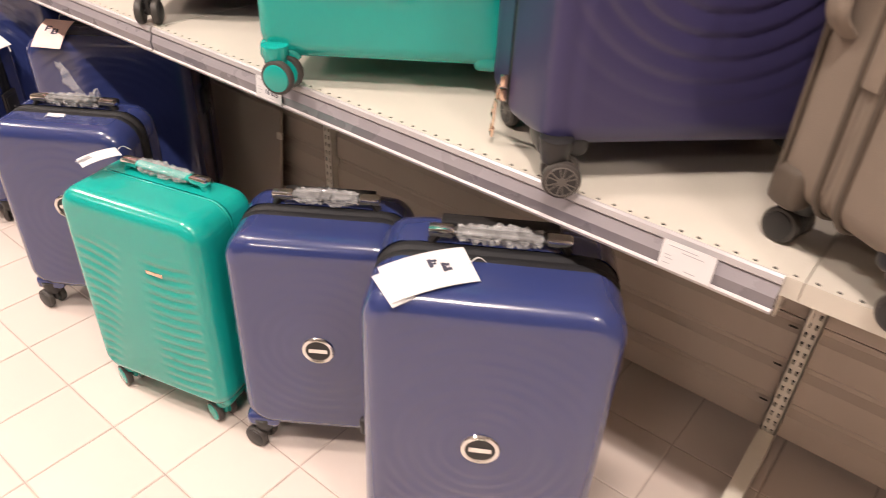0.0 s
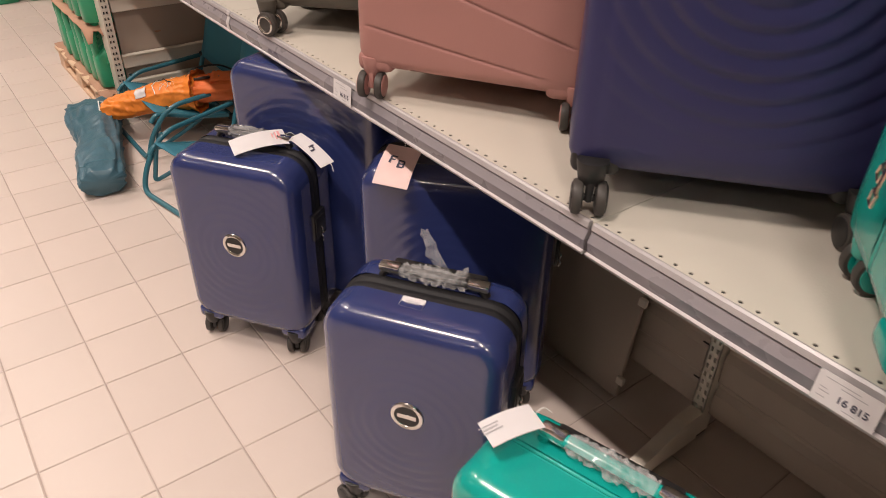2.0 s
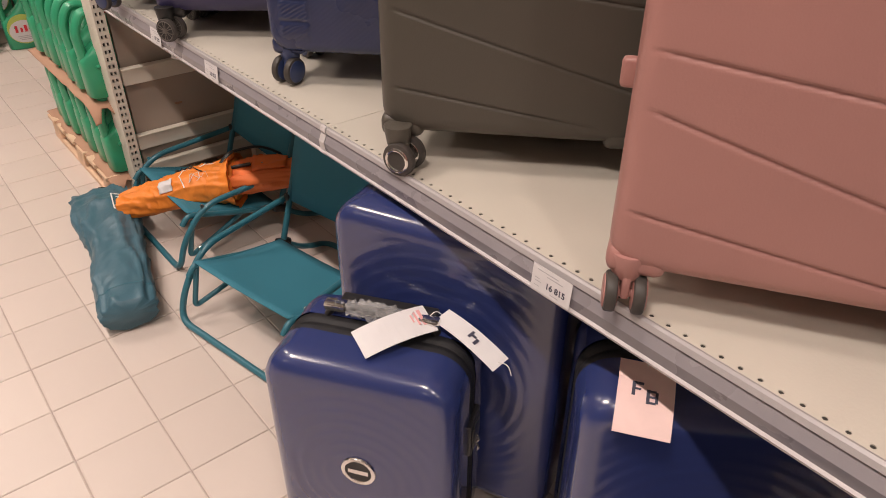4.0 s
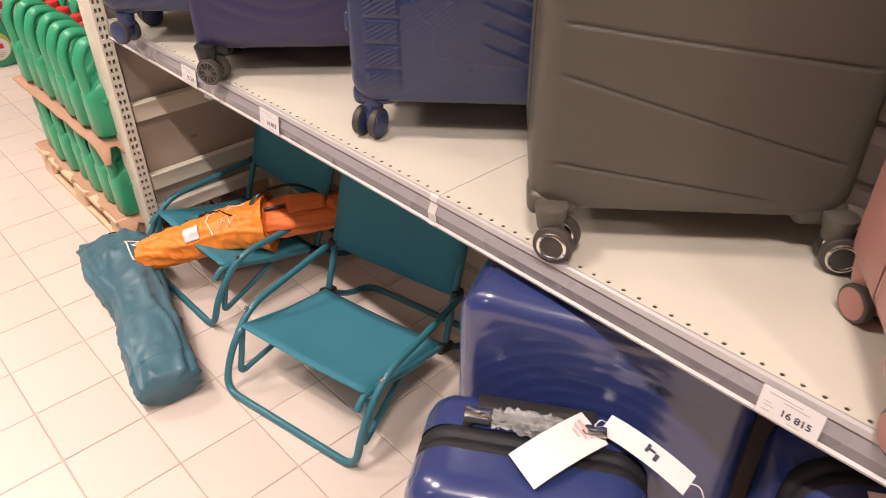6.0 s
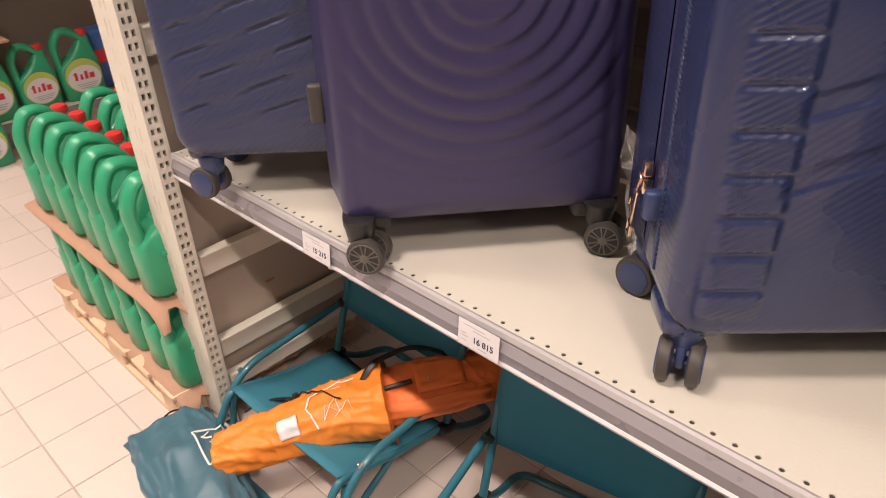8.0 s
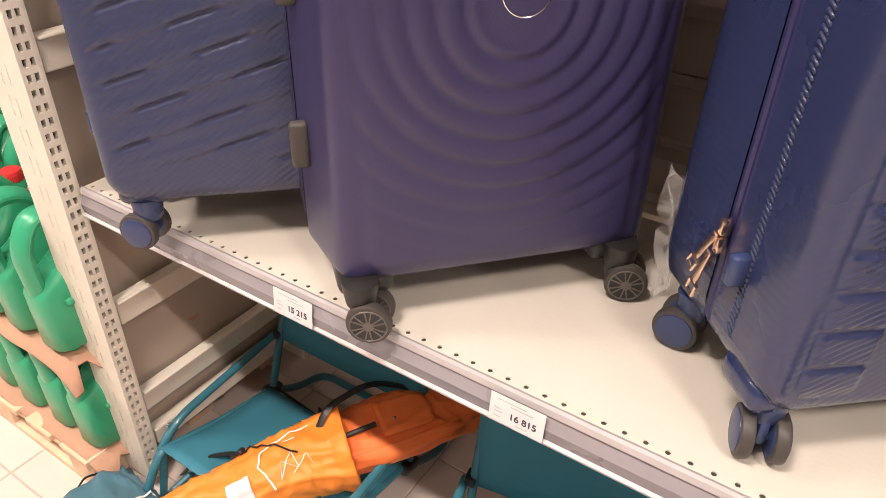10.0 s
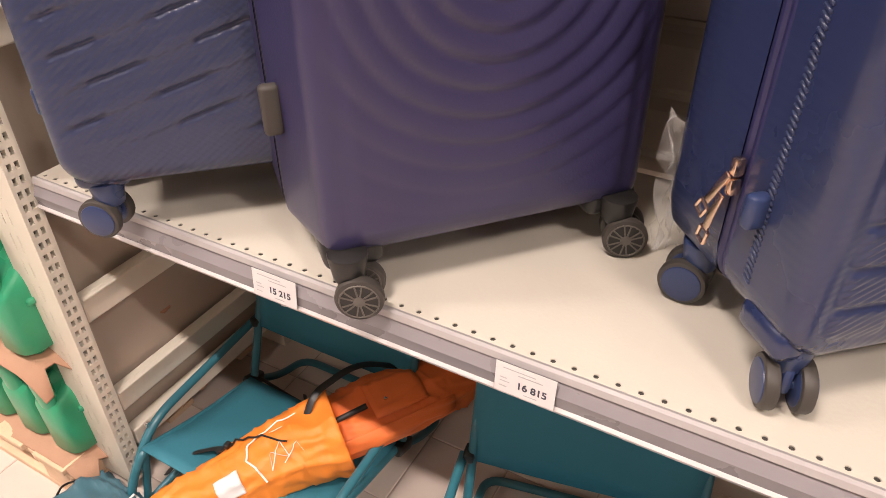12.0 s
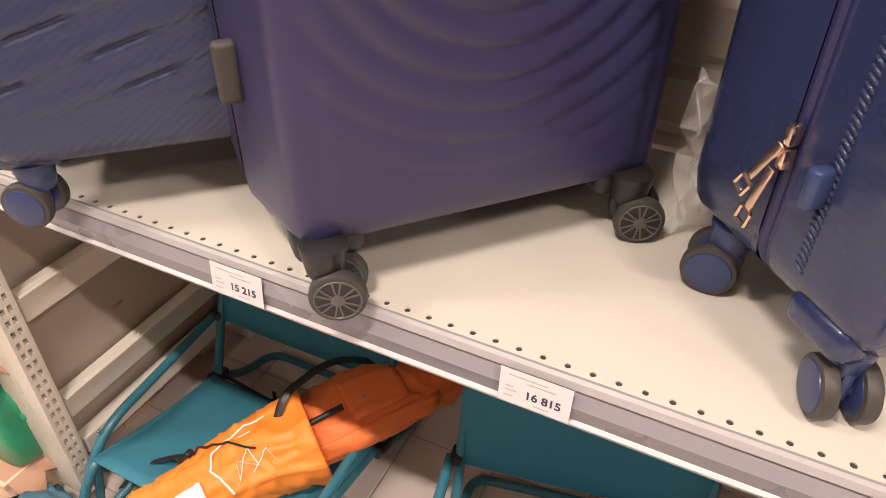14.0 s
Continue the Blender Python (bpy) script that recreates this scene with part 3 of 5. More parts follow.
def wrap_mesh(length, seed, r=0.0175, tail=0.0):
    rng = random.Random(seed)
    verts, faces = [], []
    n, m = 26, 14
    for i in range(n):
        t = i / (n - 1)
        for k in range(m):
            a = 2 * math.pi * k / m
            rr = r * (1 + rng.uniform(-0.36, 0.42)) * (0.75 + 0.25 * math.sin(math.pi * t))
            verts.append((length * (t - 0.5), rr * math.cos(a), rr * math.sin(a) * 0.8 + (tail * max(0, t - 0.8) * 5 if math.sin(a) > 0 else 0)))
    for i in range(n - 1):
        for k in range(m):
            faces.append((i * m + k, i * m + (k + 1) % m, (i + 1) * m + (k + 1) % m, (i + 1) * m + k))
    if tail:
        b = len(verts)
        for i in range(7):
            t = i / 6
            for s in (-1, 0, 1):
                verts.append((0.01 - 0.035 * t + 0.016 * s * (1 - 0.5 * t) + rng.uniform(-0.003, 0.003), 0.005 + rng.uniform(-0.006, 0.006) * (1 + t), 0.01 + 0.075 * t + 0.006 * abs(s)))
        for i in range(6):
            for s in range(2):
                faces.append((b + i * 3 + s, b + i * 3 + s + 1, b + i * 3 + s + 4, b + i * 3 + s + 3))
    return mesh_of("plastic_wrap", verts, faces, M_WRAP, False)


def wheel_to_base(wx, wy, ang, W, D, inset=0.045):
    """The middle of the base from the place of the front wheel at the low-x end."""
    m = Matrix.Rotation(radians(ang), 3, "Z")
    return Vector((wx, wy, 0)) - m @ Vector((-W / 2 + inset, -D / 2 + 0.040, 0))


def suitcase(label, wx, wy, z, ang, W, H, D, shell, relief, style, seed=0, lean=0.0, group="suitcases on the shelf"):
    """A hard suitcase with its foot frame at z: two halves, zip band, casters, handles, badge, locks."""
    inset = style.get('inset', 0.045)
    if "corner" in style:
        c = Vector((*style["corner"], 0)) - Matrix.Rotation(radians(ang), 3, "Z") @ Vector((-W / 2, -D / 2, 0))
    else:
        c = wheel_to_base(wx, wy, ang, W, D, inset)
    front_in, back_in = style.get("wheel_front", 0.040), style.get("wheel_back", 0.040)
    top = tagged(new("suitcase"), label, "suitcase", group=group)
    top.matrix_basis = pose(c.x, c.y, z, lean, 0, ang)
    B = style.get('clear', 0.068)                      # clear height under the body
    bh = H - B - 0.004
    cz = B + bh / 2
    R, r = style.get('R', 0.048), style.get('r', 0.030)
    band = style.get("band", 0.02)
    taper = style.get("taper", 0.0)    # how far the zip line stands out beyond the face
    front_d = D * style.get("split", 0.5)
    yz = -D / 2 + front_d          # zip line
    m = pose(0, yz - band / 2, cz)
    put("front_shell", shell_mesh("front_shell", W, bh, front_d - band / 2, R, r, relief, shell, style.get("step", 0.0045), taper=taper), top, m)
    put("back_shell", shell_mesh("back_shell", W + 2 * taper, bh + taper, D - front_d - band / 2, R, r, None, shell, 0.03, sign=1), top, pose(0, yz + band / 2, cz))
    put("zip_band", band_mesh("zip_band", W + 2 * taper - 0.004, bh + taper - 0.004, R, -band / 2 - 0.001, band / 2 + 0.001, style.get("band_mat", M_BLACK)), top, pose(0, yz, cz))
    hub, fork = style.get("hub", M_BLKPL), style.get("fork", M_BLKPL)
    rng = random.Random(seed)
    for sx in (-1, 1):
        for sy in (-1, 1):
            x, y = sx * (W / 2 - (inset if sx < 0 else style.get('inset_r', inset))), (-D / 2 + front_in if sy < 0 else D / 2 - back_in)
            caster(top, x, y, style.get("yaw", 30) + rng.uniform(-9, 9) if sy < 0 else style.get("yaw_back", style.get("yaw", 30) + rng.uniform(-60, 60)), hub, fork, style.get("rad", 0.025), style.get("spokes", False))
    # foot caps where the casters sit
    for sx in (-1, 1):
        hx = sx * (W / 2 - max(0.034, inset if sx < 0 else style.get('inset_r', inset)) - 0.003)
        bm = box((hx, -D / 2 + max(0.040, front_in + 0.015), B + 0.012 - style.get('cap_drop', 0.0)), (0.075, 0.075, 0.040), 0.014, seg=3)
        part("wheel_housing", bm, style.get("cap", shell), top)
    # feet and grip on the low-x edge
    for dz in style.get("studs", (0.10, 0.42)):
        bm = box((-W / 2 - 0.008 - taper * 0.75, yz - front_d * 0.32, B + dz), style.get('stud_size', (0.024, 0.016, 0.038)), 0.006, seg=3)
        part("side_stud", bm, style.get("stud", shell), top)
    # top handle
    hm = style.get("handle", M_BLKPL)
    zt = B + bh
    hl = min(0.22, W * 0.58)
    bm = tube(fillet([(-hl / 2, yz + 0.03, zt - 0.004), (-hl / 2 + 0.012, yz + 0.03, zt + 0.018), (hl / 2 - 0.012, yz + 0.03, zt + 0.018), (hl / 2, yz + 0.03, zt - 0.004)], 0.02), 0.011, 10, flat=0.7)
    grip = part("top_handle", bm, hm, top)
    for sx in (-1, 1):
        part("handle_end", box((sx * (hl / 2 - 0.016), yz + 0.03, zt + 0.0185), (0.042, 0.023, 0.0165), 0.005), style.get("chrome", M_CHROME), grip)
    if style.get("wrap", True):
        put("plastic_wrap", wrap_mesh(hl * 0.62, seed, tail=style.get("tail", 0.0)), top, pose(0, yz + 0.03, zt + 0.018), "crumpled clear plastic wrap")
    # trolley handle plate
    part("trolley_plate", box((0, D / 2 - 0.035, zt + 0.004), (hl * 0.9, 0.03, 0.012), 0.004), M_BLKPL, top)
    if style.get("badge", False):
        fy = -D / 2 - style.get("badge_out", 0.006)
        zb = B + bh * style.get('badge_z', 0.505)
        bd = put("badge", bm_mesh("badge", add_cyl(bmesh.new(), (0, 0, 0), 0.0265, 0.004, Matrix.Rotation(radians(90), 4, "X"), 32), M_BLKPL, True), top, pose(style.get("badge_x", 0.0), fy, zb), "round black badge with a chrome ring")
        ring = tube([(0.0285 * math.cos(2 * math.pi * i / 36), 0, 0.0285 * math.sin(2 * math.pi * i / 36)) for i in range(36)], 0.0048, 8, True)
        part("badge_ring", ring, M_CHROME, bd)
        part("badge_bar", box((0, -0.003, 0), (0.038, 0.0015, 0.010), 0.0006), M_CHROME, bd)
    if style.get("plate", False):
        part("name_plate", box((W * 0.16, -D / 2 - 0.005, B + bh * 0.72), (0.042, 0.003, 0.008), 0.001), M_GOLD, top)
    # lock on the high-x side
    lx = W / 2 + taper + 0.002
    bm = box((lx, yz, B + bh * 0.62), (0.012, band + 0.018, 0.075), 0.004)
    add_box(bm, (lx + 0.006, yz, B + bh * 0.62), (0.004, band + 0.004, 0.05), 0.001)
    part("lock", bm, M_BLKPL, top)
    for dz in (0.0, 0.022):
        part("zip_pull", tube(fillet([(lx + 0.008, yz, B + bh * 0.56 + dz), (lx + 0.014, yz - 0.004, B + bh * 0.545 + dz), (lx + 0.010, yz - 0.002, B + bh * 0.525 + dz)], 0.004), 0.0025, 6), M_CHROME, top)
    if style.get("pulls", False):
        lx = -W / 2 - taper - 0.004
        for k, a in ((0, 0.028), (1, 0.013)):
            z0 = B + style.get("pull_z", 0.20) - 0.022 * k
            bm = box((lx - 0.004, yz, z0 + 0.006), (0.012, 0.010, 0.020), 0.003)
            u = Vector((0, a, -0.052)).normalized()
            add_box(bm, Vector((lx - 0.011 - 0.003 * k, yz, z0)) + u * 0.028, (0.0034, 0.0095, 0.050), 0.0014, Matrix.Rotation(math.atan2(a, 0.052), 4, "X"))
            e = Vector((lx - 0.010 - 0.004 * k, yz + a, z0 - 0.052))
            v = Vector((0, -u.z, u.y))
            add_tube(bm, fillet([e - v * 0.007, e + v * 0.007, e + v * 0.007 + u * 0.016, e - v * 0.007 + u * 0.016, e - v * 0.007], 0.002, 3), 0.0024, 6)
            part("zip_pull", bm, M_GOLD, top, "pale gold zip pull")
    return top


BLUE = dict(wheel_front=0.020, rad=0.027, R=0.062, r=0.034, band=0.045, split=0.52, badge=True, handle=M_BLKPL, cap=M_BLUE, stud=M_BLKPL, studs=(0.22,))
rings_fn = relief_rings
# on the floor before the shelf
suitcase("medium glossy blue hard suitcase with a tag on its top", 0, 0, 0, 33, 0.402, 0.668, 0.25, M_BLUE, rings_fn, dict(BLUE, corner=(0.880, -0.272), wrap=True), 1, group="suitcases on the floor")
suitcase("small glossy blue hard suitcase with wrapped top handle", 0, 0, 0, 35, 0.352, 0.572, 0.215, M_BLUE, rings_fn, dict(BLUE, corner=(0.486, -0.238), badge_z=0.495, yaw=60, inset=0.034, wheel_front=0.022), 2, group="suitcases on the floor")
suitcase("small glossy turquoise hard suitcase with wavy ribs", 0.115, -0.290, 0, 15.5, 0.360, 0.565, 0.186, M_GREEN, relief_waves,
         dict(band=0.012, band_mat=M_GREEN, split=0.55, hub=M_GREEN, fork=M_GREEN, cap=M_GREEN, stud=M_GREEN, handle=M_GREEN, plate=True, studs=(0.2,), yaw=75, rad=0.027), 3, group="suitcases on the floor")
suitcase("small glossy blue hard suitcase with a white sticker", -0.328, -0.250, 0, 34, 0.354, 0.558, 0.200, M_BLUE, rings_fn, dict(BLUE, tail=0.02, badge_z=0.57, yaw=70), 4, group="suitcases on the floor")
suitcase("small glossy blue hard suitcase with two hanging tags", -1.056, -0.276, 0, 34.5, 0.350, 0.570, 0.215, M_BLUE, rings_fn, dict(BLUE, badge_z=0.55, yaw=12), 5, group="suitcases on the floor")
suitcase("medium glossy blue hard suitcase half under the shelf", -0.600, -0.002, 0, 42, 0.44, 0.645, 0.25, M_BLUE, rings_fn, dict(BLUE, wrap=False), 6, group="suitcases on the floor")
suitcase("large glossy blue hard suitcase half under the shelf", -1.172, -0.047, 0, 25, 0.47, 0.725, 0.28, M_BLUE, rings_fn, dict(BLUE, wrap=False), 7, group="suitcases on the floor")

# on the shelf
suitcase("navy hard suitcase with slanted steps and woven grain", -2.470, -0.045, SH, 44, 0.42, 0.66, 0.25, M_CARBON, relief_fan,
         dict(hub=M_BLUEPL, fork=M_BLUEPL, cap=M_CARBON, stud=M_BLUEPL, step=0.0024, rad=0.030, yaw=72, clear=0.086, band_mat=M_NAVY2), 8)
suitcase("large satin violet hard suitcase with ring relief and badge", 0, 0, SH, 49, 0.426, 0.75, 0.29, M_PURPLE, relief_scallops,
         dict(corner=(-2.098, -0.044), taper=0.022, wheel_front=-0.004, wheel_back=0.09, clear=0.068, R=0.024, r=0.024, cap_drop=0.010, badge=True, badge_z=0.533, badge_x=0.004, inset=0.026, inset_r=0.036, spokes=True, rad=0.030, cap=M_BLKPL, stud=M_RUBBER, band_mat=M_BLKPL, band=0.03, yaw=-108, studs=(0.16, 0.36), stud_size=(0.024, 0.016, 0.062)), 9)
corded = suitcase("blue hard suitcase with woven grain and gold zip pulls", 0, 0, SH, 42.5, 0.42, 0.68, 0.255, M_CARBONB, relief_cross,
         dict(corner=(-1.606, 0.024), wheel_front=0.032, wheel_back=0.052, inset=0.034, hub=M_BLUEPL, fork=M_BLUEPL, cap=M_CARBONB, stud=M_BLUEPL, r=0.020, step=0.0024, rad=0.030, yaw=156, yaw_back=45, clear=0.074, pull_z=0.150, pulls=True, band_mat=M_NAVY2, studs=(0.13, 0.45)), 10)
bm = bmesh.new()
for k in range(78):
    add_box(bm, (-0.2105, -0.046, 0.125 + 0.0066 * k), (0.0030, 0.0125, 0.0036), 0.0011, Matrix.Rotation(radians(28), 4, "X"), 1)
tagged(part("corded_strip", bm, M_CARBON, corded, "twisted cord pressed beside the zip"), kind="stuff")
suitcase("large satin olive grey hard suitcase with slanted lines", 0, 0, SH, 42.3, 0.452, 0.76, 0.29, M_GREY, relief_lines,
         dict(corner=(-1.132, -0.018), clear=0.062, wheel_front=-0.010, inset=0.034, inset_r=0.018, step=0.0026, hub=M_CHROME, fork=M_GREY, cap=M_GREY, stud=M_GREY, rad=0.030, yaw=-110, band_mat=M_GREY, studs=(0.3,)), 11)
suitcase("large satin pink hard suitcase with thin slanted lines", 0, 0, SH, 32.2, 0.455, 0.76, 0.29, M_PINK, relief_lines,
         dict(corner=(-0.621, -0.037), clear=0.062, wheel_front=0.020, inset=0.028, inset_r=0.016, step=0.0026, R=0.040, r=0.026, hub=M_PINK, fork=M_PINK, cap=M_PINK, stud=M_PINK, rad=0.027, yaw=188, band_mat=M_PINK, studs=(0.22,)), 12)
suitcase("large satin navy hard suitcase with ring relief", 0, 0, SH, 39.5, 0.452, 0.75, 0.28, M_NAVY2, relief_scallops,
         dict(corner=(-0.070, -0.006), clear=0.060, R=0.030, taper=0.006, wheel_front=-0.006, inset=0.040, badge=True, rad=0.027, cap=M_BLKPL, stud=M_BLKPL, band_mat=M_BLKPL, yaw=188, studs=(0.3,)), 13)
suitcase("large glossy turquoise hard suitcase with broad ribs", 0, 0, SH, 37.2, 0.460, 0.76, 0.29, M_GREEN, relief_ribs,
         dict(corner=(0.434, -0.060), clear=0.054, wheel_front=-0.008, inset_r=0.012, hub=M_GREEN, fork=M_GREEN, cap=M_GREEN, stud=M_GREEN, rad=0.031, inset=0.032, yaw=-100, band_mat=M_GREEN, pulls=True, studs=(0.2,)), 14)
suitcase("large satin violet hard suitcase with ring relief", 0, 0, SH, 46, 0.45, 0.75, 0.28, M_PURPLE, relief_scallops,
         dict(corner=(1.018, -0.038), taper=0.020, wheel_front=0.0, inset=0.022, inset_r=0.036, clear=0.066, R=0.024, r=0.024, cap_drop=0.010, pulls=True, pull_z=0.04, badge=True, spokes=True, rad=0.028, cap=M_BLKPL, stud=M_RUBBER, band_mat=M_BLKPL, yaw=-110, studs=(0.22,)), 15)
taupe = suitcase("large taupe fabric suitcase with piped edges and side grip", 0, 0, SH, 57, 0.44, 0.74, 0.235, M_BROWN, None,
                 dict(corner=(1.500, -0.068), wheel_front=0.02, wheel_back=0.022, inset=0.044, R=0.045, r=0.016, band=0.016, split=0.62, hub=M_BLKPL, fork=M_BLKPL, cap=M_BLKPL, stud=M_BROWN,
                      band_mat=M_BROWN, yaw=20, studs=()), 16)
for yy in (-0.112, 0.012, 0.046, 0.110):
    part("piping", tube([(x, yy, z + 0.402) for x, z in rounded_loop(0.444, 0.672, 0.045)], 0.0042, 8, True), M_TAUPED, taupe)
part("side_grip", tube(fillet([(-0.222, 0.085, 0.285), (-0.246, 0.085, 0.305), (-0.246, 0.085, 0.425), (-0.222, 0.085, 0.445)], 0.02), 0.016, 10, flat=0.45), M_BROWN, taupe)
part("zip_flap", box((-0.2225, 0.029, 0.44), (0.005, 0.024, 0.40), 0.002), M_TAUPEL, taupe, "paler fabric flap over the zip")
part("corner_guard", box((-0.207, 0.095, 0.090), (0.040, 0.052, 0.060), 0.014, seg=3), M_TAUPED, taupe)
part("corner_guard", box((-0.207, -0.095, 0.090), (0.040, 0.052, 0.060), 0.014, seg=3), M_TAUPED, taupe)
part("front_pocket", box((0, -0.122, 0.34), (0.36, 0.022, 0.42), 0.009, seg=3), M_BROWN, taupe)


# ---- price labels and tags ----
def price_label(x, price):
    ob = tagged(new("price_label"), "white printed paper price label in the shelf rail", "price label", group="price labels")
    ob.matrix_basis = pose(x, -0.0212, SH - 0.0255, 90 - 5, 0, 0)
    part("card", box((0, 0, 0), (0.074, 0.0425, 0.0008)), M_PAPER, ob, smooth=False)
    if price:
        put("digits", text_mesh(price, 0.0135, M_INK, offset=0.00035), ob, pose(0.009, -0.0055, 0.0007))
    for w, dx, dy in ((0.040, -0.008, 0.0145), (0.030, 0.006, 0.0095), (0.009, -0.0265, 0.000), (0.012, -0.0245, -0.005), (0.010, -0.0265, -0.0125), (0.016, 0.008, -0.0155)):
        part("print_line", box((dx, dy, 0.0006), (w, 0.0012, 0.0003)), M_INKG, ob, smooth=False)
    return ob


for x, p in ((-2.212, "15 215"), (-1.848, "16 815"), (-0.715, "16 815"), (0.402, "16 815"), (1.250, "")):
    price_label(x, p)

# small folded label behind the rail, over the first chair
hang = tagged(new("hanging_label"), "small white swing label hanging under the shelf", "swing label")
hang.matrix_basis = pose(-2.235, 0.03, 0.712, 80, 0, 12)
part("card", box((0, 0, 0), (0.032, 0.05, 0.001)), M_PAPER, hang, smooth=False)
part("print_block", box((0, -0.008, 0.0008), (0.02, 0.014, 0.0004)), M_INK, hang, smooth=False)
part("string", tube([(0, 0.024, 0), (0.002, 0.045, 0.004), (0, 0.06, 0.01)], 0.0008, 5), M_WHITE, hang)


def tag(label, m, w, h, material, ink, bars, bend=0.008):
    ob = tagged(new("swing_tag"), label, "swing tag", group="swing tags on suitcases")
    ob.matrix_basis = m
    verts, faces = [], []
    n = 10
    for side in (0, 1):
        for i in range(n + 1):
            t = i / n - 0.5
            for s in (-0.5, 0.5):
                verts.append((t * w, s * h, bend * (1 - 4 * t * t) + 0.0012 * side))
    for i in range(n):
        a, b = 2 * i, 2 * (n + 1) + 2 * i
        faces += [(a, a + 1, a + 3, a + 2), (b, b + 2, b + 3, b + 1), (a, a + 2, b + 2, b), (a + 1, b + 1, b + 3, a + 3)]
    faces += [(0, 2 * (n + 1), 2 * (n + 1) + 1, 1), (2 * n, 2 * n + 1, 4 * n + 3, 4 * n + 2)]
    put("card", mesh_of("card", verts, faces, material, False), ob)
    for x, y, bw, bh in bars:
        t = x / w
        z = bend * (1 - 4 * t * t) + 0.0024
        part("print_block", box((x, y, z), (bw, bh, 0.0006), rot=Matrix.Rotation(8 * bend * t / w, 4, "Y")), ink, ob, smooth=False)
    part("tag_string", tube(fillet([(w / 2 - 0.006, 0, 0.002), (w / 2 + 0.012, 0.004, 0.010), (w / 2 + 0.024, 0.0, -0.004)], 0.01), 0.0008, 5), M_WHITE, ob)
    return ob


FB = [(0.006, 0.012, 0.006, 0.016), (0.012, 0.016, 0.010, 0.004), (0.011, 0.010, 0.008, 0.003), (0.024, 0.000, 0.006, 0.017), (0.030, 0.004, 0.007, 0.005), (0.031, -0.005, 0.008, 0.005)]
FB_UP = [(0.012, 0.022, 0.027, 0.006), (0.023, 0.014, 0.005, 0.018), (0.012, 0.015, 0.004, 0.012), (0.000, -0.004, 0.027, 0.006), (0.011, -0.011, 0.004, 0.014), (0.000, -0.011, 0.004, 0.012), (-0.011, -0.011, 0.004, 0.014), (0.000, -0.019, 0.021, 0.005)]
ROWS = [(-0.03, 0.012, 0.03, 0.002), (-0.03, 0.006, 0.024, 0.002), (-0.028, 0.0, 0.03, 0.002)]
FB_UP = [tuple(0.78 * v for v in bar) for bar in FB_UP]
tag("creased white swing tag with dark lettering on a suitcase", pose(0.932, -0.170, 0.668, 12, -4.7, 58.5), 0.138, 0.072, M_PAPER, M_INK, FB)
tag("second white swing tag under the first one", pose(0.922, -0.180, 0.661, 12, -3, 70), 0.125, 0.066, M_PAPER, M_INKG, ROWS, 0.004)
tag("white swing tag with pink print lying on a suitcase", pose(-0.952, -0.129, 0.584, 13, -3, 79), 0.135, 0.060, M_PAPER, M_INKR, [(0.052, 0.004, 0.006, 0.034), (0.043, 0.004, 0.004, 0.028), (0.035, 0.006, 0.003, 0.016)])
tag("pale swing tag with dark lettering hanging off a suitcase", pose(-0.866, -0.035, 0.572, 8, 11, 6), 0.140, 0.038, M_PAPER, M_INK, [(-0.002, 0.004, 0.005, 0.014), (0.005, 0.004, 0.010, 0.004), (0.014, -0.002, 0.006, 0.012)])
tag("pink swing tag with dark lettering on a suitcase", pose(-0.556, 0.014, 0.644, 24, 2, 36) @ pose(0, 0, 0, 0, 0, 90), 0.110, 0.078, M_TAGP, M_INK, FB_UP)
tag("white swing tag lying on the turquoise suitcase", pose(0.098, -0.236, 0.592, -4, -5, 76), 0.080, 0.050, M_PAPER, M_INKG, ROWS, 0.004)

stick = tagged(new("sticker"), "small white barcode sticker on the blue suitcase", "sticker")
stick.matrix_basis = pose(-0.246, -0.164, 0.5535, 8, 0, 34)
part("paper", box((0, 0, 0), (0.045, 0.026, 0.0008), 0.003), M_PAPER, stick, smooth=False)
for k in range(7):
    part("bar", box((-0.012 + 0.004 * k, 0, 0.0007), (0.0012 + 0.0008 * (k % 3), 0.010, 0.0003)), M_INKG, stick, smooth=False)


# ---- end frame of the shelving ----
ef = tagged(new("end_frame"), "cream slotted steel end frame with cross bars and panel", "end frame")
PX1, PX0, PYF, PYB = -2.726, -2.830, -0.044, -0.010
verts, faces = [], []
slotted_face(verts, faces, (PX1, PYF, 0), (0, 1, 0), (-1, 0, 0), (0.0105, 0.0235), PYB - PYF, 0.03, 2.1, 0.025, 0.0075, 0.0135, 0.012)
put("slotted_side", mesh_of("slotted_side", verts, faces, M_POST, False), ef)
verts, faces = [], []
slotted_face(verts, faces, (PX0, PYF, 0), (1, 0, 0), (0, 1, 0), (0.042, 0.062), PX1 - PX0, 0.03, 2.1, 0.055, 0.0022, 0.036, 0.006)
put("slit_front", mesh_of("slit_front", verts, faces, M_POST, False), ef)
# dark filler in place of the shade inside the hollow end post
part("end_post_shade", box(((PX0 + PX1) / 2 - 0.006, (PYF + PYB) / 2 + 0.004, 1.05), (PX1 - PX0 - 0.016, PYB - PYF - 0.010, 2.06)), M_SLOT_SHADE, ef, smooth=False)
part("post_back", box(((PX0 + PX1) / 2, PYB + 0.001, 1.05), (PX1 - PX0, 0.003, 2.1)), M_POST, ef, smooth=False)
part("rear_post", box((-2.785, 0.50, 1.05), (0.09, 0.034, 2.1), 0.003), M_POST, ef, smooth=False)
part("side_panel", box((-2.775, 0.245, 1.09), (0.012, 0.47, 2.0)), M_PANEL, ef, smooth=False)
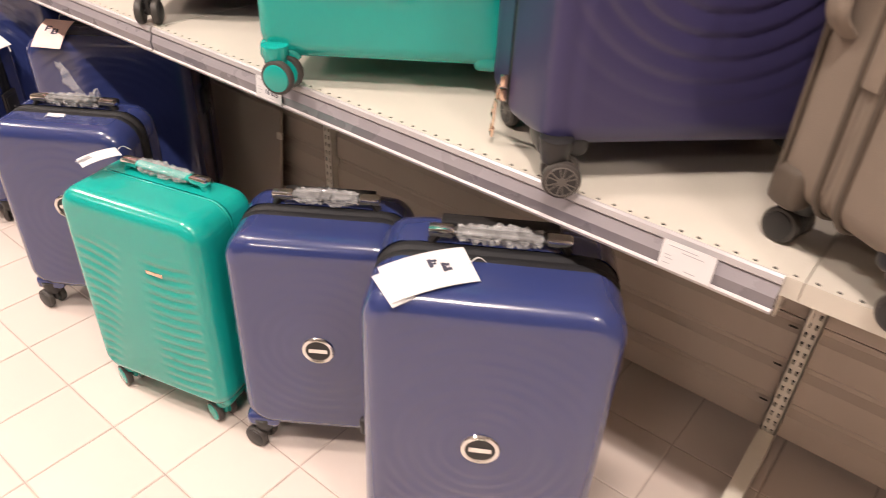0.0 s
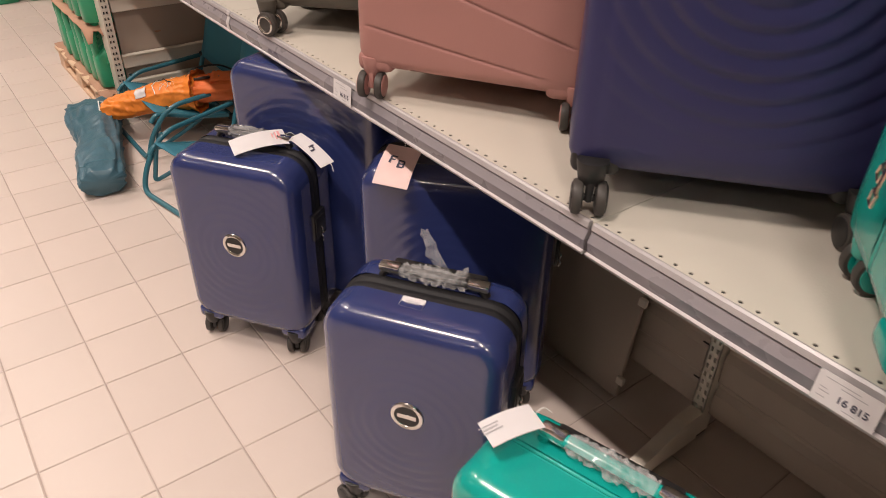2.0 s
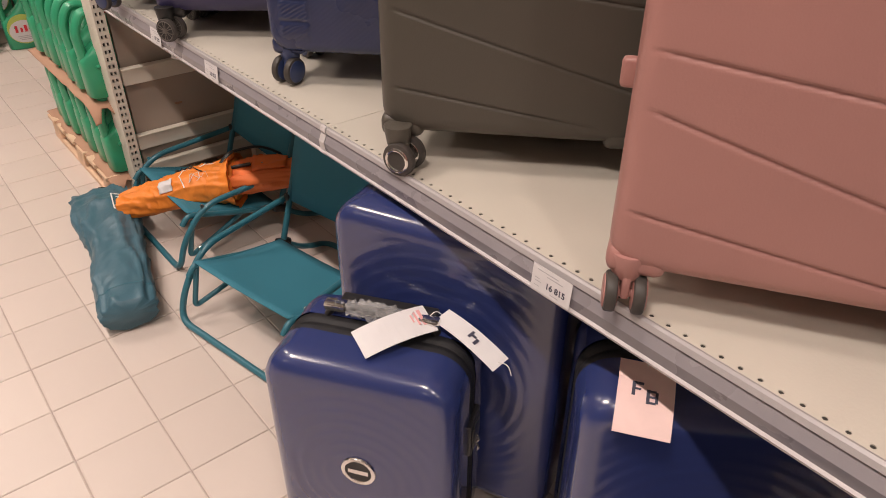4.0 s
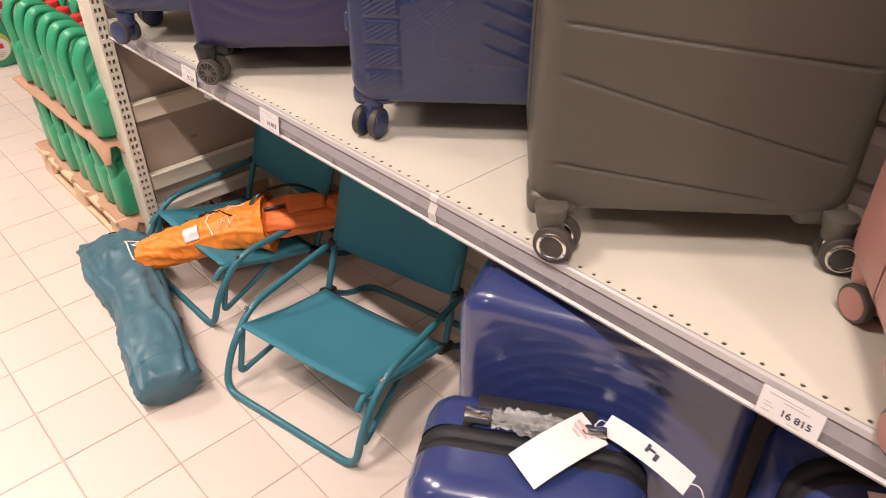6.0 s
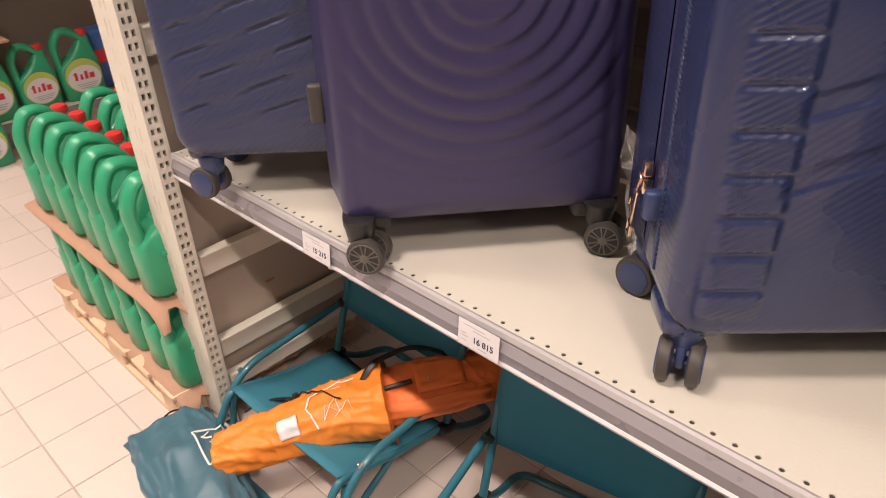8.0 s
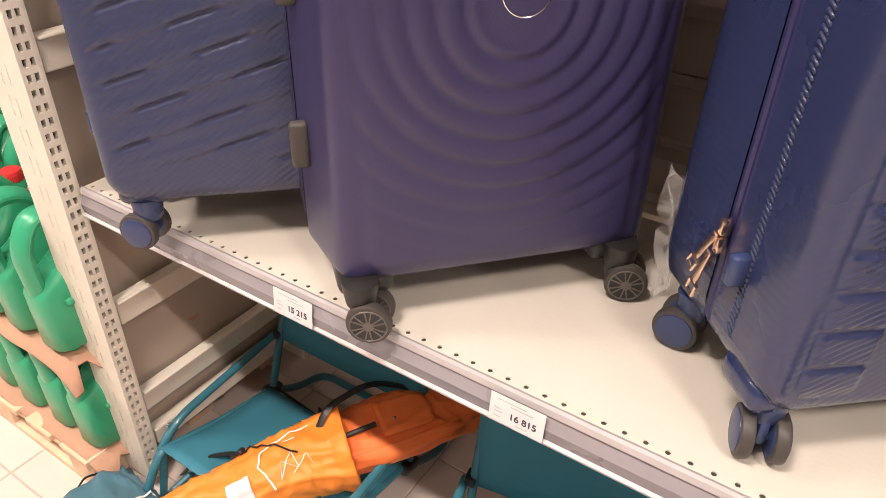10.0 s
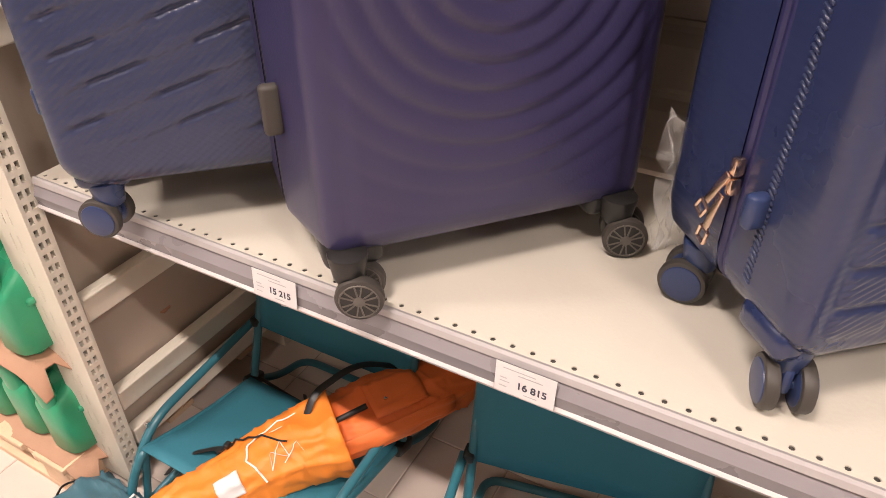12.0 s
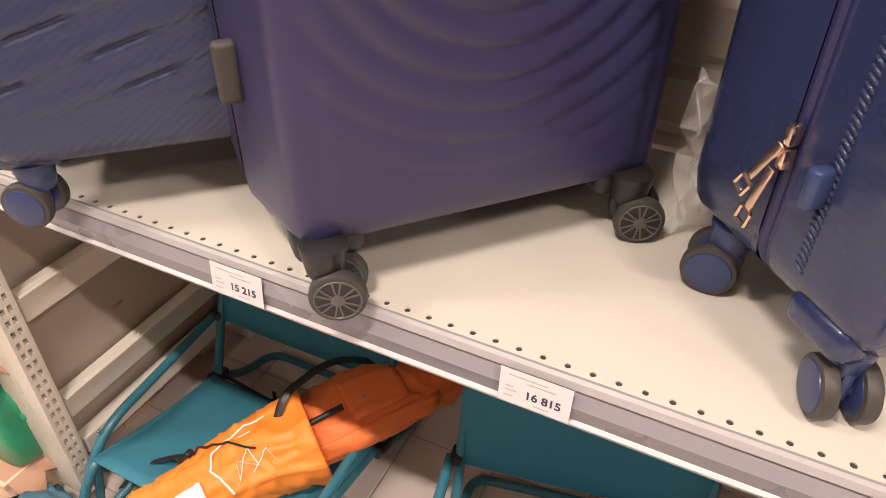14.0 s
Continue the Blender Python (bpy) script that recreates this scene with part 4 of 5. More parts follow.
for zc, hh in ((0.492, 0.062), (0.246, 0.060), (1.02, 0.062), (1.5, 0.062)):
    bm = box((-2.748, 0.245, zc), (0.022, 0.49, hh), 0.004)
    add_box(bm, (-2.735, 0.245, zc + hh / 2 - 0.004), (0.012, 0.49, 0.006), 0.002)
    part("cross_bar", bm, M_POST, ef, smooth=False)
part("foot_rail", box((-2.745, 0.25, 0.135), (0.03, 0.50, 0.045), 0.004), M_POST, ef, smooth=False)

spare = tagged(new("spare_panel"), "grey steel panel with hook tabs leaning under the shelf", "metal panel")
spare.matrix_basis = pose(-0.56, 0.435, 0.0, -6, 0, 0)
part("sheet", box((0, 0, 0.20), (0.74, 0.014, 0.38), 0.004), M_PANEL, spare, smooth=False)
for dz in (0.07, 0.31):
    part("hook_tab", box((0.372, -0.009, dz), (0.022, 0.012, 0.022), 0.003), M_POST, spare, smooth=False)


# ---- low beach chairs ----
def cloth(name, corners, sag, thick, n=10):
    """A slung sheet between four corners, hollow in the middle."""
    a, b, c, d = [Vector(p) for p in corners]
    nrm = (b - a).cross(d - a).normalized()
    verts, faces = [], []
    for side in (0, 1):
        for i in range(n + 1):
            for j in range(n + 1):
                u, v = i / n, j / n
                p = (a * (1 - u) + b * u) * (1 - v) + (d * (1 - u) + c * u) * v
                verts.append(p - nrm * (sag * 4 * v * (1 - v) + 0.35 * sag * math.sin(math.pi * u)) + nrm * thick * side)
    N = (n + 1) ** 2
    at = lambda s, i, j: s * N + i * (n + 1) + j
    for i in range(n):
        for j in range(n):
            faces += [(at(0, i, j), at(0, i, j + 1), at(0, i + 1, j + 1), at(0, i + 1, j)), (at(1, i, j), at(1, i + 1, j), at(1, i + 1, j + 1), at(1, i, j + 1))]
        faces += [(at(0, i, 0), at(0, i + 1, 0), at(1, i + 1, 0), at(1, i, 0)), (at(0, i, n), at(1, i, n), at(1, i + 1, n), at(0, i + 1, n)),
                  (at(0, 0, i), at(1, 0, i), at(1, 0, i + 1), at(0, 0, i + 1)), (at(0, n, i), at(0, n, i + 1), at(1, n, i + 1), at(1, n, i))]
    return mesh_of(name, verts, faces, M_TEAL)


def beach_chair(label, m, W=0.455):
    ob = tagged(new("beach_chair"), label, "beach chair", group="low beach chairs")
    ob.matrix_basis = m
    r = 0.0095
    arm = [(0, 0.44, 0.240), (0, 0.130, 0.212), (0, 0.048, 0.105), (0, 0.020, r), (W, 0.020, r), (W, 0.048, 0.105), (W, 0.130, 0.212), (W, 0.44, 0.240)]
    part("arm_frame", tube(fillet(arm, 0.06, 7), r, 12), M_TEALF, ob)
    rear = [(0.018, 0.385, 0.10), (0.018, 0.47, 0.035), (0.018, 0.56, r), (W - 0.018, 0.56, r), (W - 0.018, 0.47, 0.035), (W - 0.018, 0.385, 0.10)]
    part("rear_frame", tube(fillet(rear, 0.05, 7), r, 12), M_TEALF, ob)
    back = [(0.018, 0.385, 0.09), (0.018, 0.445, 0.27), (0.018, 0.555, 0.62), (W - 0.018, 0.555, 0.62), (W - 0.018, 0.445, 0.27), (W - 0.018, 0.385, 0.09)]
    part("back_frame", tube(fillet(back, 0.04, 6), r, 12), M_TEALF, ob)
    for x in (0.020, W - 0.020):
        part("seat_rail", tube(fillet([(x, 0.385, 0.105), (x, 0.24, 0.135), (x, 0.085, 0.185), (x, 0.060, 0.155)], 0.03), r * 0.95, 12), M_TEALF, ob)
    for sx, x in ((1, 0.012), (-1, W - 0.012)):
        part("front_brace", tube(fillet([(x, 0.092, 0.165), (x, 0.062, 0.040), (x + sx * 0.02, 0.17, 0.075), (x + sx * 0.03, 0.26, 0.115)], 0.02), r * 0.85, 10), M_TEALF, ob)
        part("joint", box((x + sx * 0.004, 0.388, 0.098), (0.026, 0.055, 0.030), 0.008, Matrix.Rotation(radians(-20), 4, "X")), M_BLKPL, ob)
        part("joint", box((x, 0.44, 0.245), (0.024, 0.034, 0.026), 0.007), M_BLKPL, ob)
        part("rivet", add_cyl(bmesh.new(), (x - sx * 0.013, 0.125, 0.212), 0.006, 0.006, RY, 12), M_CHROME, ob)
    put("seat", cloth("seat", [(0.022, 0.082, 0.193), (W - 0.022, 0.082, 0.193), (W - 0.022, 0.375, 0.118), (0.022, 0.375, 0.118)], 0.012, 0.003), ob, None, "slung teal canvas seat")
    put("backrest", cloth("backrest", [(0.014, 0.436, 0.235), (W - 0.014, 0.436, 0.235), (W - 0.014, 0.560, 0.625), (0.014, 0.560, 0.625)], -0.012, 0.003), ob, None, "slung teal canvas backrest")
    strap = tube(fillet([(0.02, 0.39, 0.115), (0.06, 0.42, 0.05), (0.13, 0.43, 0.02), (0.10, 0.46, 0.012)], 0.03), 0.006, 8, flat=0.3)
    part("strap", strap, M_BLKPL, ob)
    for child in ob.children:
        child.data.transform(Matrix.Diagonal((1, 1.06, 1, 1)))
    return ob


beach_chair("low teal canvas beach chair with tubular frame beside a suitcase", pose(-1.958, -0.225, 0, 0, 0, 11.7))
beach_chair("low teal canvas beach chair with an orange bag on it", pose(-2.668, -0.130, 0, 0, 0, 0.5))


# ---- carry bags ----
def sack(spine, radii, height, seed, wrinkle, n=110, m=56, crease=0.28):
    """The skin of a soft bag as a function of place along it and round it."""
    pts = [Vector(p) for p in spine]
    seg = [(b - a).length for a, b in zip(pts, pts[1:])]
    total = sum(seg)

    def centre(t):
        d = t * total
        for a, b, s in zip(pts, pts[1:], seg):
            if d <= s or b is pts[-1]:
                return a + (b - a) * min(1.0, d / s), (b - a).normalized()
            d -= s

    def skin(t, a, out=0.0):
        c = Vector()
        d = Vector()
        for k in (-0.06, -0.03, 0, 0.03, 0.06):
            p, q = centre(min(1, max(0, t + k)))
            c += p / 5
            d += q / 5
        p0, _ = centre(t)
        c = c * 0.7 + p0 * 0.3 if 0.06 < t < 0.94 else p0
        d.normalize()
        side = Vector((0, 0, 1)).cross(d).normalized()
        up = d.cross(side)
        f = t * (len(radii) - 1)
        i = min(int(f), len(radii) - 2)
        w = radii[i] + (radii[i + 1] - radii[i]) * (f - i)
        h = height[i] + (height[i + 1] - height[i]) * (f - i)
        ca, sa = math.cos(a), math.sin(a)
        ca, sa = math.copysign(abs(ca) ** 0.8, ca), math.copysign(abs(sa) ** 0.8, sa)
        p = c + side * w * ca + up * h * sa
        v = Vector((p.x * 9 + seed, p.y * 9, p.z * 9))
        ridge = 1 - abs(noise.noise(Vector((t * 2.6 + seed, math.cos(a) * 2.0, math.sin(a) * 2.0 + t * 2.5)))) * 2.2
        fine = 1 - abs(noise.noise(Vector((t * 9 + seed, math.cos(a) * 2.6 + t * 6, math.sin(a) * 2.6)))) * 2.4
        fold = noise.noise(Vector((t * 2.5 + seed, math.cos(a), math.sin(a)))) * 0.5 + max(0, ridge) ** 2 * 0.55 + max(0, fine) ** 2 * crease - 0.35
        amp = wrinkle * (0.35 if sa < -0.4 else 1.0)
        n_ = (side * ca / max(w, 0.01) + up * sa / max(h, 0.01)).normalized()
        return p + n_ * (amp * fold + 0.05 * wrinkle * noise.noise(v * 2.5) + out)

    def mesh(name, material, t0=0.0, t1=1.0):
        verts, faces = [], []
        for i in range(n + 1):
            t = t0 + (t1 - t0) * i / n
            for k in range(m):
                verts.append(skin(t, 2 * math.pi * k / m))
        for i in range(n):
            for k in range(m):
                faces.append((i * m + k, i * m + (k + 1) % m, (i + 1) * m + (k + 1) % m, (i + 1) * m + k))
        for i, flip in ((0, False), (n, True)):
            c = Vector()
            for k in range(m):
                c += Vector(verts[i * m + k]) / m
            verts.append(c)
            for k in range(m):
                f = (len(verts) - 1, i * m + (k + 1) % m, i * m + k)
                faces.append(f[::-1] if flip else f)
        return mesh_of(name, verts, faces, material)

    return skin, mesh


def stroke(skin, pts, r, out=0.002):
    """A printed line drawn on a bag's skin."""
    dense = []
    for (t0, a0), (t1, a1) in zip(pts, pts[1:]):
        for k in range(6):
            f = k / 6
            dense.append(skin(t0 + (t1 - t0) * f, a0 + (a1 - a0) * f, out))
    dense.append(skin(*pts[-1], out))
    return tube(dense, r, 6, flat=0.5)


skin, mk = sack([(-2.795, -0.165, 0.062), (-2.62, -0.195, 0.070), (-2.40, -0.235, 0.066), (-2.20, -0.285, 0.066), (-2.015, -0.325, 0.060)],
                [0.105, 0.112, 0.095, 0.084, 0.084, 0.078], [0.030, 0.056, 0.062, 0.058, 0.060, 0.050], 3.1, 0.025, crease=0.15)
teal = tagged(new("carry_bag"), "long wrinkled teal nylon carry bag lying on the tiles", "carry bag")
put("sack", mk("sack", M_TEALB), teal)
pi = math.pi
part("print_frame", stroke(skin, [(0.17, pi * 0.44), (0.33, pi * 0.44), (0.33, pi * 0.14), (0.17, pi * 0.14), (0.17, pi * 0.44)], 0.0024, 0.004), M_WHITE, teal)
part("print_chair", stroke(skin, [(0.23, pi * 0.36), (0.26, pi * 0.22), (0.30, pi * 0.22), (0.295, pi * 0.34)], 0.0017, 0.004), M_WHITE, teal)
part("print_chair", stroke(skin, [(0.24, pi * 0.28), (0.30, pi * 0.28)], 0.0017, 0.004), M_WHITE, teal)
part("print_arrow", stroke(skin, [(0.185, pi * 0.33), (0.20, pi * 0.40), (0.215, pi * 0.33)], 0.0022, 0.004), M_WHITE, teal)
part("care_label", stroke(skin, [(0.31, pi * 0.16), (0.37, pi * 0.12)], 0.014), M_TAGP, teal)
part("end_seam", stroke(skin, [(0.90, a * pi) for a in (0.0, 0.2, 0.4, 0.6, 0.8, 1.0)], 0.0018, 0.001), M_TEALF, teal)
part("drawstring", tube(fillet([skin(0.0, pi * 0.5), skin(0.0, pi * 0.5) + Vector((-0.03, 0.03, -0.02)), skin(0.0, pi * 0.2) + Vector((-0.02, 0.02, -0.03))], 0.02), 0.0025, 6), M_BLKPL, teal)

skin, mk = sack([(-2.545, -0.155, 0.120), (-2.465, -0.025, 0.160), (-2.385, 0.085, 0.195), (-2.310, 0.180, 0.215)],
                [0.050, 0.066, 0.070, 0.078, 0.085], [0.038, 0.050, 0.056, 0.060, 0.064], 8.7, 0.017)
orange = tagged(new("umbrella_bag"), "crumpled orange nylon carry bag lying across a beach chair", "carry bag")
put("sack", mk("sack", M_ORANGE), orange)
skin2, mk2 = sack([(-2.345, 0.130, 0.205), (-2.270, 0.240, 0.230), (-2.205, 0.340, 0.240), (-2.140, 0.430, 0.235)],
                  [0.060, 0.075, 0.082, 0.076, 0.050], [0.044, 0.050, 0.048, 0.042, 0.030], 15.2, 0.016)
put("folded_canvas", mk2("folded_canvas", M_ORANGE2), orange)


def patch(skin, t0, t1, a0, a1, out, thick=0.0012, n=10):
    """A piece of cloth or paper lying on a bag's skin."""
    verts, faces = [], []
    for s in (0, 1):
        for i in range(n + 1):
            for j in range(n + 1):
                verts.append(skin(t0 + (t1 - t0) * i / n, a0 + (a1 - a0) * j / n, out + thick * s))
    at = lambda s, i, j: s * (n + 1) ** 2 + i * (n + 1) + j
    for i in range(n):
        for j in range(n):
            faces += [(at(1, i, j), at(1, i + 1, j), at(1, i + 1, j + 1), at(1, i, j + 1)), (at(0, i, j), at(0, i, j + 1), at(0, i + 1, j + 1), at(0, i + 1, j))]
    for i in range(n):
        faces += [(at(0, i, 0), at(0, i + 1, 0), at(1, i + 1, 0), at(1, i, 0)), (at(0, i, n), at(1, i, n), at(1, i + 1, n), at(0, i + 1, n)),
                  (at(0, 0, i), at(1, 0, i), at(1, 0, i + 1), at(0, 0, i + 1)), (at(0, n, i), at(0, n, i + 1), at(1, n, i + 1), at(1, n, i))]
    return verts, faces


def collar(skin, t0, t1, flare, n=14, m=72):
    """The gathered, flaring mouth of a bag, with an inner face."""
    verts, faces = [], []
    for s in (0, 1):
        for i in range(n + 1):
            f = i / n
            for k in range(m):
                a = 2 * math.pi * k / m
                gather = math.sin(13 * a + 2 * math.sin(3 * a)) * 0.0035 * f + 0.006 * math.sin(3 * a + 1.0) * f
                dip = -0.006 * math.exp(-((f - 0.45) / 0.10) ** 2)
                verts.append(skin(t0 + (t1 - t0) * f, a, 0.003 + flare * f ** 1.4 + gather + dip - 0.002 * s))
    at = lambda s, i, k: (s * (n + 1) + i) * m + k % m
    for i in range(n):
        for k in range(m):
            faces += [(at(0, i, k), at(0, i, k + 1), at(0, i + 1, k + 1), at(0, i + 1, k)), (at(1, i, k), at(1, i + 1, k), at(1, i + 1, k + 1), at(1, i, k + 1))]
    for k in range(m):
        faces.append((at(0, n, k), at(0, n, k + 1), at(1, n, k + 1), at(1, n, k)))
    return verts, faces


part("print_frame", stroke(skin, [(0.86, pi * 0.34), (0.72, pi * 0.36), (0.60, pi * 0.46), (0.57, pi * 0.56), (0.60, pi * 0.66), (0.62, pi * 0.84)], 0.0020, 0.003), M_WHITE, orange)
part("print_sketch", stroke(skin, [(0.66, pi * 0.76), (0.73, pi * 0.52), (0.75, pi * 0.70), (0.68, pi * 0.60), (0.66, pi * 0.76)], 0.0010, 0.003), M_WHITE, orange)
part("print_sketch", stroke(skin, [(0.72, pi * 0.74), (0.80, pi * 0.60), (0.82, pi * 0.72)], 0.0010, 0.003), M_WHITE, orange)
part("print_sketch", stroke(skin, [(0.70, pi * 0.44), (0.76, pi * 0.46)], 0.0010, 0.003), M_WHITE, orange)
put("paper_label", mesh_of("paper_label", *patch(skin, 0.40, 0.52, pi * 0.60, pi * 0.84, 0.004), M_PAPER), orange, None, "crumpled white paper label")
put("mouth_hem", mesh_of("mouth_hem", *collar(skin, 0.80, 1.06, 0.020), M_ORANGE), orange)
part("strap", tube(fillet([skin(0.46, pi * 0.22, 0.003), skin(0.44, pi * 0.06, 0.025), skin(0.28, pi * 0.02, 0.055), skin(0.20, pi * 0.10, 0.020)], 0.05), 0.010, 8, flat=0.22), M_BLKPL, orange)
part("drawstring", tube([skin(0.46 + 0.03 * k, pi * (0.22 + 0.034 * k), 0.004) for k in range(11)], 0.0022, 6), M_BLKPL, orange)
part("cord_lock", box(skin(0.50, pi * 0.26, 0.008), (0.012, 0.016, 0.012), 0.004), M_BLKPL, orange)
part("pole", tube([skin2(0.10, pi * 0.56, 0.010), skin2(0.34, pi * 0.56, 0.010)], 0.006, 10), M_BLKPL, orange)
put("flap", mesh_of("flap", *patch(skin2, 0.36, 0.66, pi * 0.42, pi * 0.72, 0.004, 0.004), M_ORANGE2), orange)
put("flap", mesh_of("flap", *patch(skin2, 0.10, 0.80, pi * 0.80, pi * 0.98, 0.004, 0.005), M_ORANGE2), orange)
part("snap", box(skin2(0.44, pi * 0.57, 0.010), (0.007, 0.007, 0.004), 0.0018), M_CHROME, orange)
part("loop_strap", tube(fillet([skin2(0.02, pi * 0.42, 0.004), skin2(0.12, pi * 0.36, 0.035), skin2(0.40, pi * 0.26, 0.040), skin2(0.62, pi * 0.24, 0.006)], 0.06), 0.008, 8, flat=0.25), M_BLKPL, orange)


# ---- pallet of green jugs ----
pal = tagged(new("pallet"), "half-size raw wooden pallet under the green jugs", "pallet")
pal.matrix_basis = pose(-3.62, -0.128, 0)
PL, PWD = 0.81, 0.60
for y in (0.05, 0.30, 0.55):
    part("bottom_board", box((PL / 2, y, 0.009), (PL, 0.08, 0.018), 0.002), M_WOOD, pal, smooth=False)
    for x in (0.06, PL / 2, PL - 0.06):
        part("block", box((x, y, 0.048), (0.10, 0.08, 0.060), 0.003), M_WOOD, pal, smooth=False)
    part("stringer", box((PL / 2, y, 0.086), (PL, 0.08, 0.016), 0.002), M_WOOD, pal, smooth=False)
for k in range(6):
    part("deck_board", box((0.06 + k * (PL - 0.12) / 5, PWD / 2, 0.102), (0.10, PWD, 0.016), 0.002), M_WOOD, pal, smooth=False)


def card_sheet(z, droop, seed, y0=-0.118):
    rng = random.Random(seed)
    nx, ny = 60, 30
    x0, x1, y1 = -3.64, -2.785, 0.47
    verts, faces = [], []
    edge = [rng.uniform(-0.02, 0.02) for _ in range(ny + 1)]
    for side in (0, 1):
        for i in range(nx + 1):
            for j in range(ny + 1):
                u, v = i / nx, j / ny
                x = x0 + (x1 - x0) * u + (edge[j] if i == nx else 0.5 * edge[j] if i == nx - 1 else 0)
                y = y0 + (y1 - y0) * v
                over = max(0.0, x - (x1 - 0.05)) / 0.05
                zz = z - droop * over ** 1.6 + 0.004 * noise.noise(Vector((x * 14, y * 14, seed)))
                zz -= 0.010 * max(0, (0.04 - (y - y0)) / 0.04) * (0.6 + noise.noise(Vector((x * 9, 0, seed))))
                verts.append((x, y, zz + 0.004 * side))
    N = (nx + 1) * (ny + 1)
    at = lambda s, i, j: s * N + i * (ny + 1) + j
    for i in range(nx):
        for j in range(ny):
            faces += [(at(0, i, j), at(0, i, j + 1), at(0, i + 1, j + 1), at(0, i + 1, j)), (at(1, i, j), at(1, i + 1, j), at(1, i + 1, j + 1), at(1, i, j + 1))]
    for i in range(nx):
        faces += [(at(0, i, 0), at(0, i + 1, 0), at(1, i + 1, 0), at(1, i, 0)), (at(0, i, ny), at(1, i, ny), at(1, i + 1, ny), at(0, i + 1, ny))]
    for j in range(ny):
        faces += [(at(0, 0, j), at(1, 0, j), at(1, 0, j + 1), at(0, 0, j + 1)), (at(0, nx, j), at(0, nx, j + 1), at(1, nx, j + 1), at(1, nx, j))]
    ob = put("cardboard_sheet", mesh_of("cardboard_sheet", verts, faces, M_CARD))
    return tagged(ob, "torn brown cardboard sheet between layers of jugs", "cardboard sheet", group="cardboard sheets")


JH = 0.285
card_sheet(0.112, 0.03, 1, -0.120)
card_sheet(0.112 + 0.006 + JH - 0.010, 0.03, 2)


def jug_parts(H=0.285, W=0.175, D=0.100):
    """Green jug seen broadside: y along its width, x its thickness. Returns body, handle, cap."""
    verts, faces = [], []
    levels = [(0.0, 0.90, 0.0, 0.86), (0.008, 0.97, 0.0, 0.95), (0.02, 1.0, 0.0, 1.0), (0.30, 1.02, 0.0, 1.0), (0.46, 1.02, 0.0, 1.0), (0.51, 0.98, 0.004, 0.99), (0.56, 0.86, 0.012, 0.94), (0.62, 0.70, 0.022, 0.84), (0.70, 0.52, 0.034, 0.68), (0.78, 0.38, 0.044, 0.52), (0.86, 0.29, 0.050, 0.44), (0.92, 0.24, 0.052, 0.42)]
    m = 36
    for z, sw, off, sd in levels:
        for k in range(m):
            a = 2 * math.pi * k / m
            ca, sa = math.cos(a), math.sin(a)
            e = 0.55
            x = math.copysign(abs(ca) ** e, ca) * D / 2 * sd
            y = math.copysign(abs(sa) ** e, sa) * W / 2 * sw + off
            # moulded hollow on the broad side
            if abs(ca) > 0.75 and 0.30 <= z <= 0.60:
                x *= 0.93
            verts.append((x, y, z * H))
    for i in range(len(levels) - 1):
        for k in range(m):
            faces.append((i * m + k, i * m + (k + 1) % m, (i + 1) * m + (k + 1) % m, (i + 1) * m + k))
    faces.append(tuple(range(m))[::-1])
    faces.append(tuple(range((len(levels) - 1) * m, len(levels) * m)))
    body = mesh_of("jug_body", verts, faces, M_JUG)
    path = fillet([(0, -W / 2 + 0.018, H * 0.38), (0, -W / 2 + 0.010, H * 0.82), (0, -0.045, H * 1.02), (0, 0.000, H * 1.01), (0, 0.052, H * 0.84)], 0.075, 10)
    handle = bm_mesh("handle", tube(path, 0.0265, 14, flat=0.62), M_JUG, True)
    edge = []
    for sx in (-1, 1):
        edge.append([(sx * 0.0215, p[1] * 1.02, p[2] + 0.0035) for p in path])
    bm = bmesh.new()
    for line in edge:
        add_tube(bm, line, 0.0045, 8)
    grip = bm_mesh("moulded_rim", bm, M_JUG, True)
    bm = bmesh.new()
    add_cyl(bm, (0, 0.052, H * 0.955), 0.0235, H * 0.085, None, 22, r2=0.0215, bevel=0.003)
    for k in range(22):
        a = 2 * math.pi * k / 22
        add_box(bm, (0.0230 * math.cos(a), 0.052 + 0.0230 * math.sin(a), H * 0.945), (0.002, 0.002, H * 0.05), 0.0, Matrix.Rotation(a, 4, "Z"))
    cap = bm_mesh("cap", bm, M_CAP, True)
    knob = bm_mesh("moulded_lug", box((D / 2 - 0.004, -0.040, H * 0.40), (0.016, 0.018, 0.016), 0.006, seg=3), M_JUG, True)
    return body, handle, grip, cap, knob


JB = jug_parts()


def jug(m, label="green plastic jug with arched handle and red cap", group="green jugs on the pallet"):
    ob = tagged(new("jug"), label, "jug", group=group)
    ob.matrix_basis = m
    for name, me in zip(("jug_body", "handle", "moulded_rim", "cap", "moulded_lug"), JB):
        put(name, me, ob)
    return ob


rng = random.Random(5)
for tier, z in ((0, 0.118), (1, 0.118 + JH + 0.002)):
    for row in range(3):
        for k in range(7):
            jug(pose(-2.858 - 0.112 * k + rng.uniform(-0.004, 0.004), -0.008 + 0.188 * row + rng.uniform(-0.006, 0.006), z + (0.006 if tier else 0), 0, 0, rng.uniform(-4, 4)))


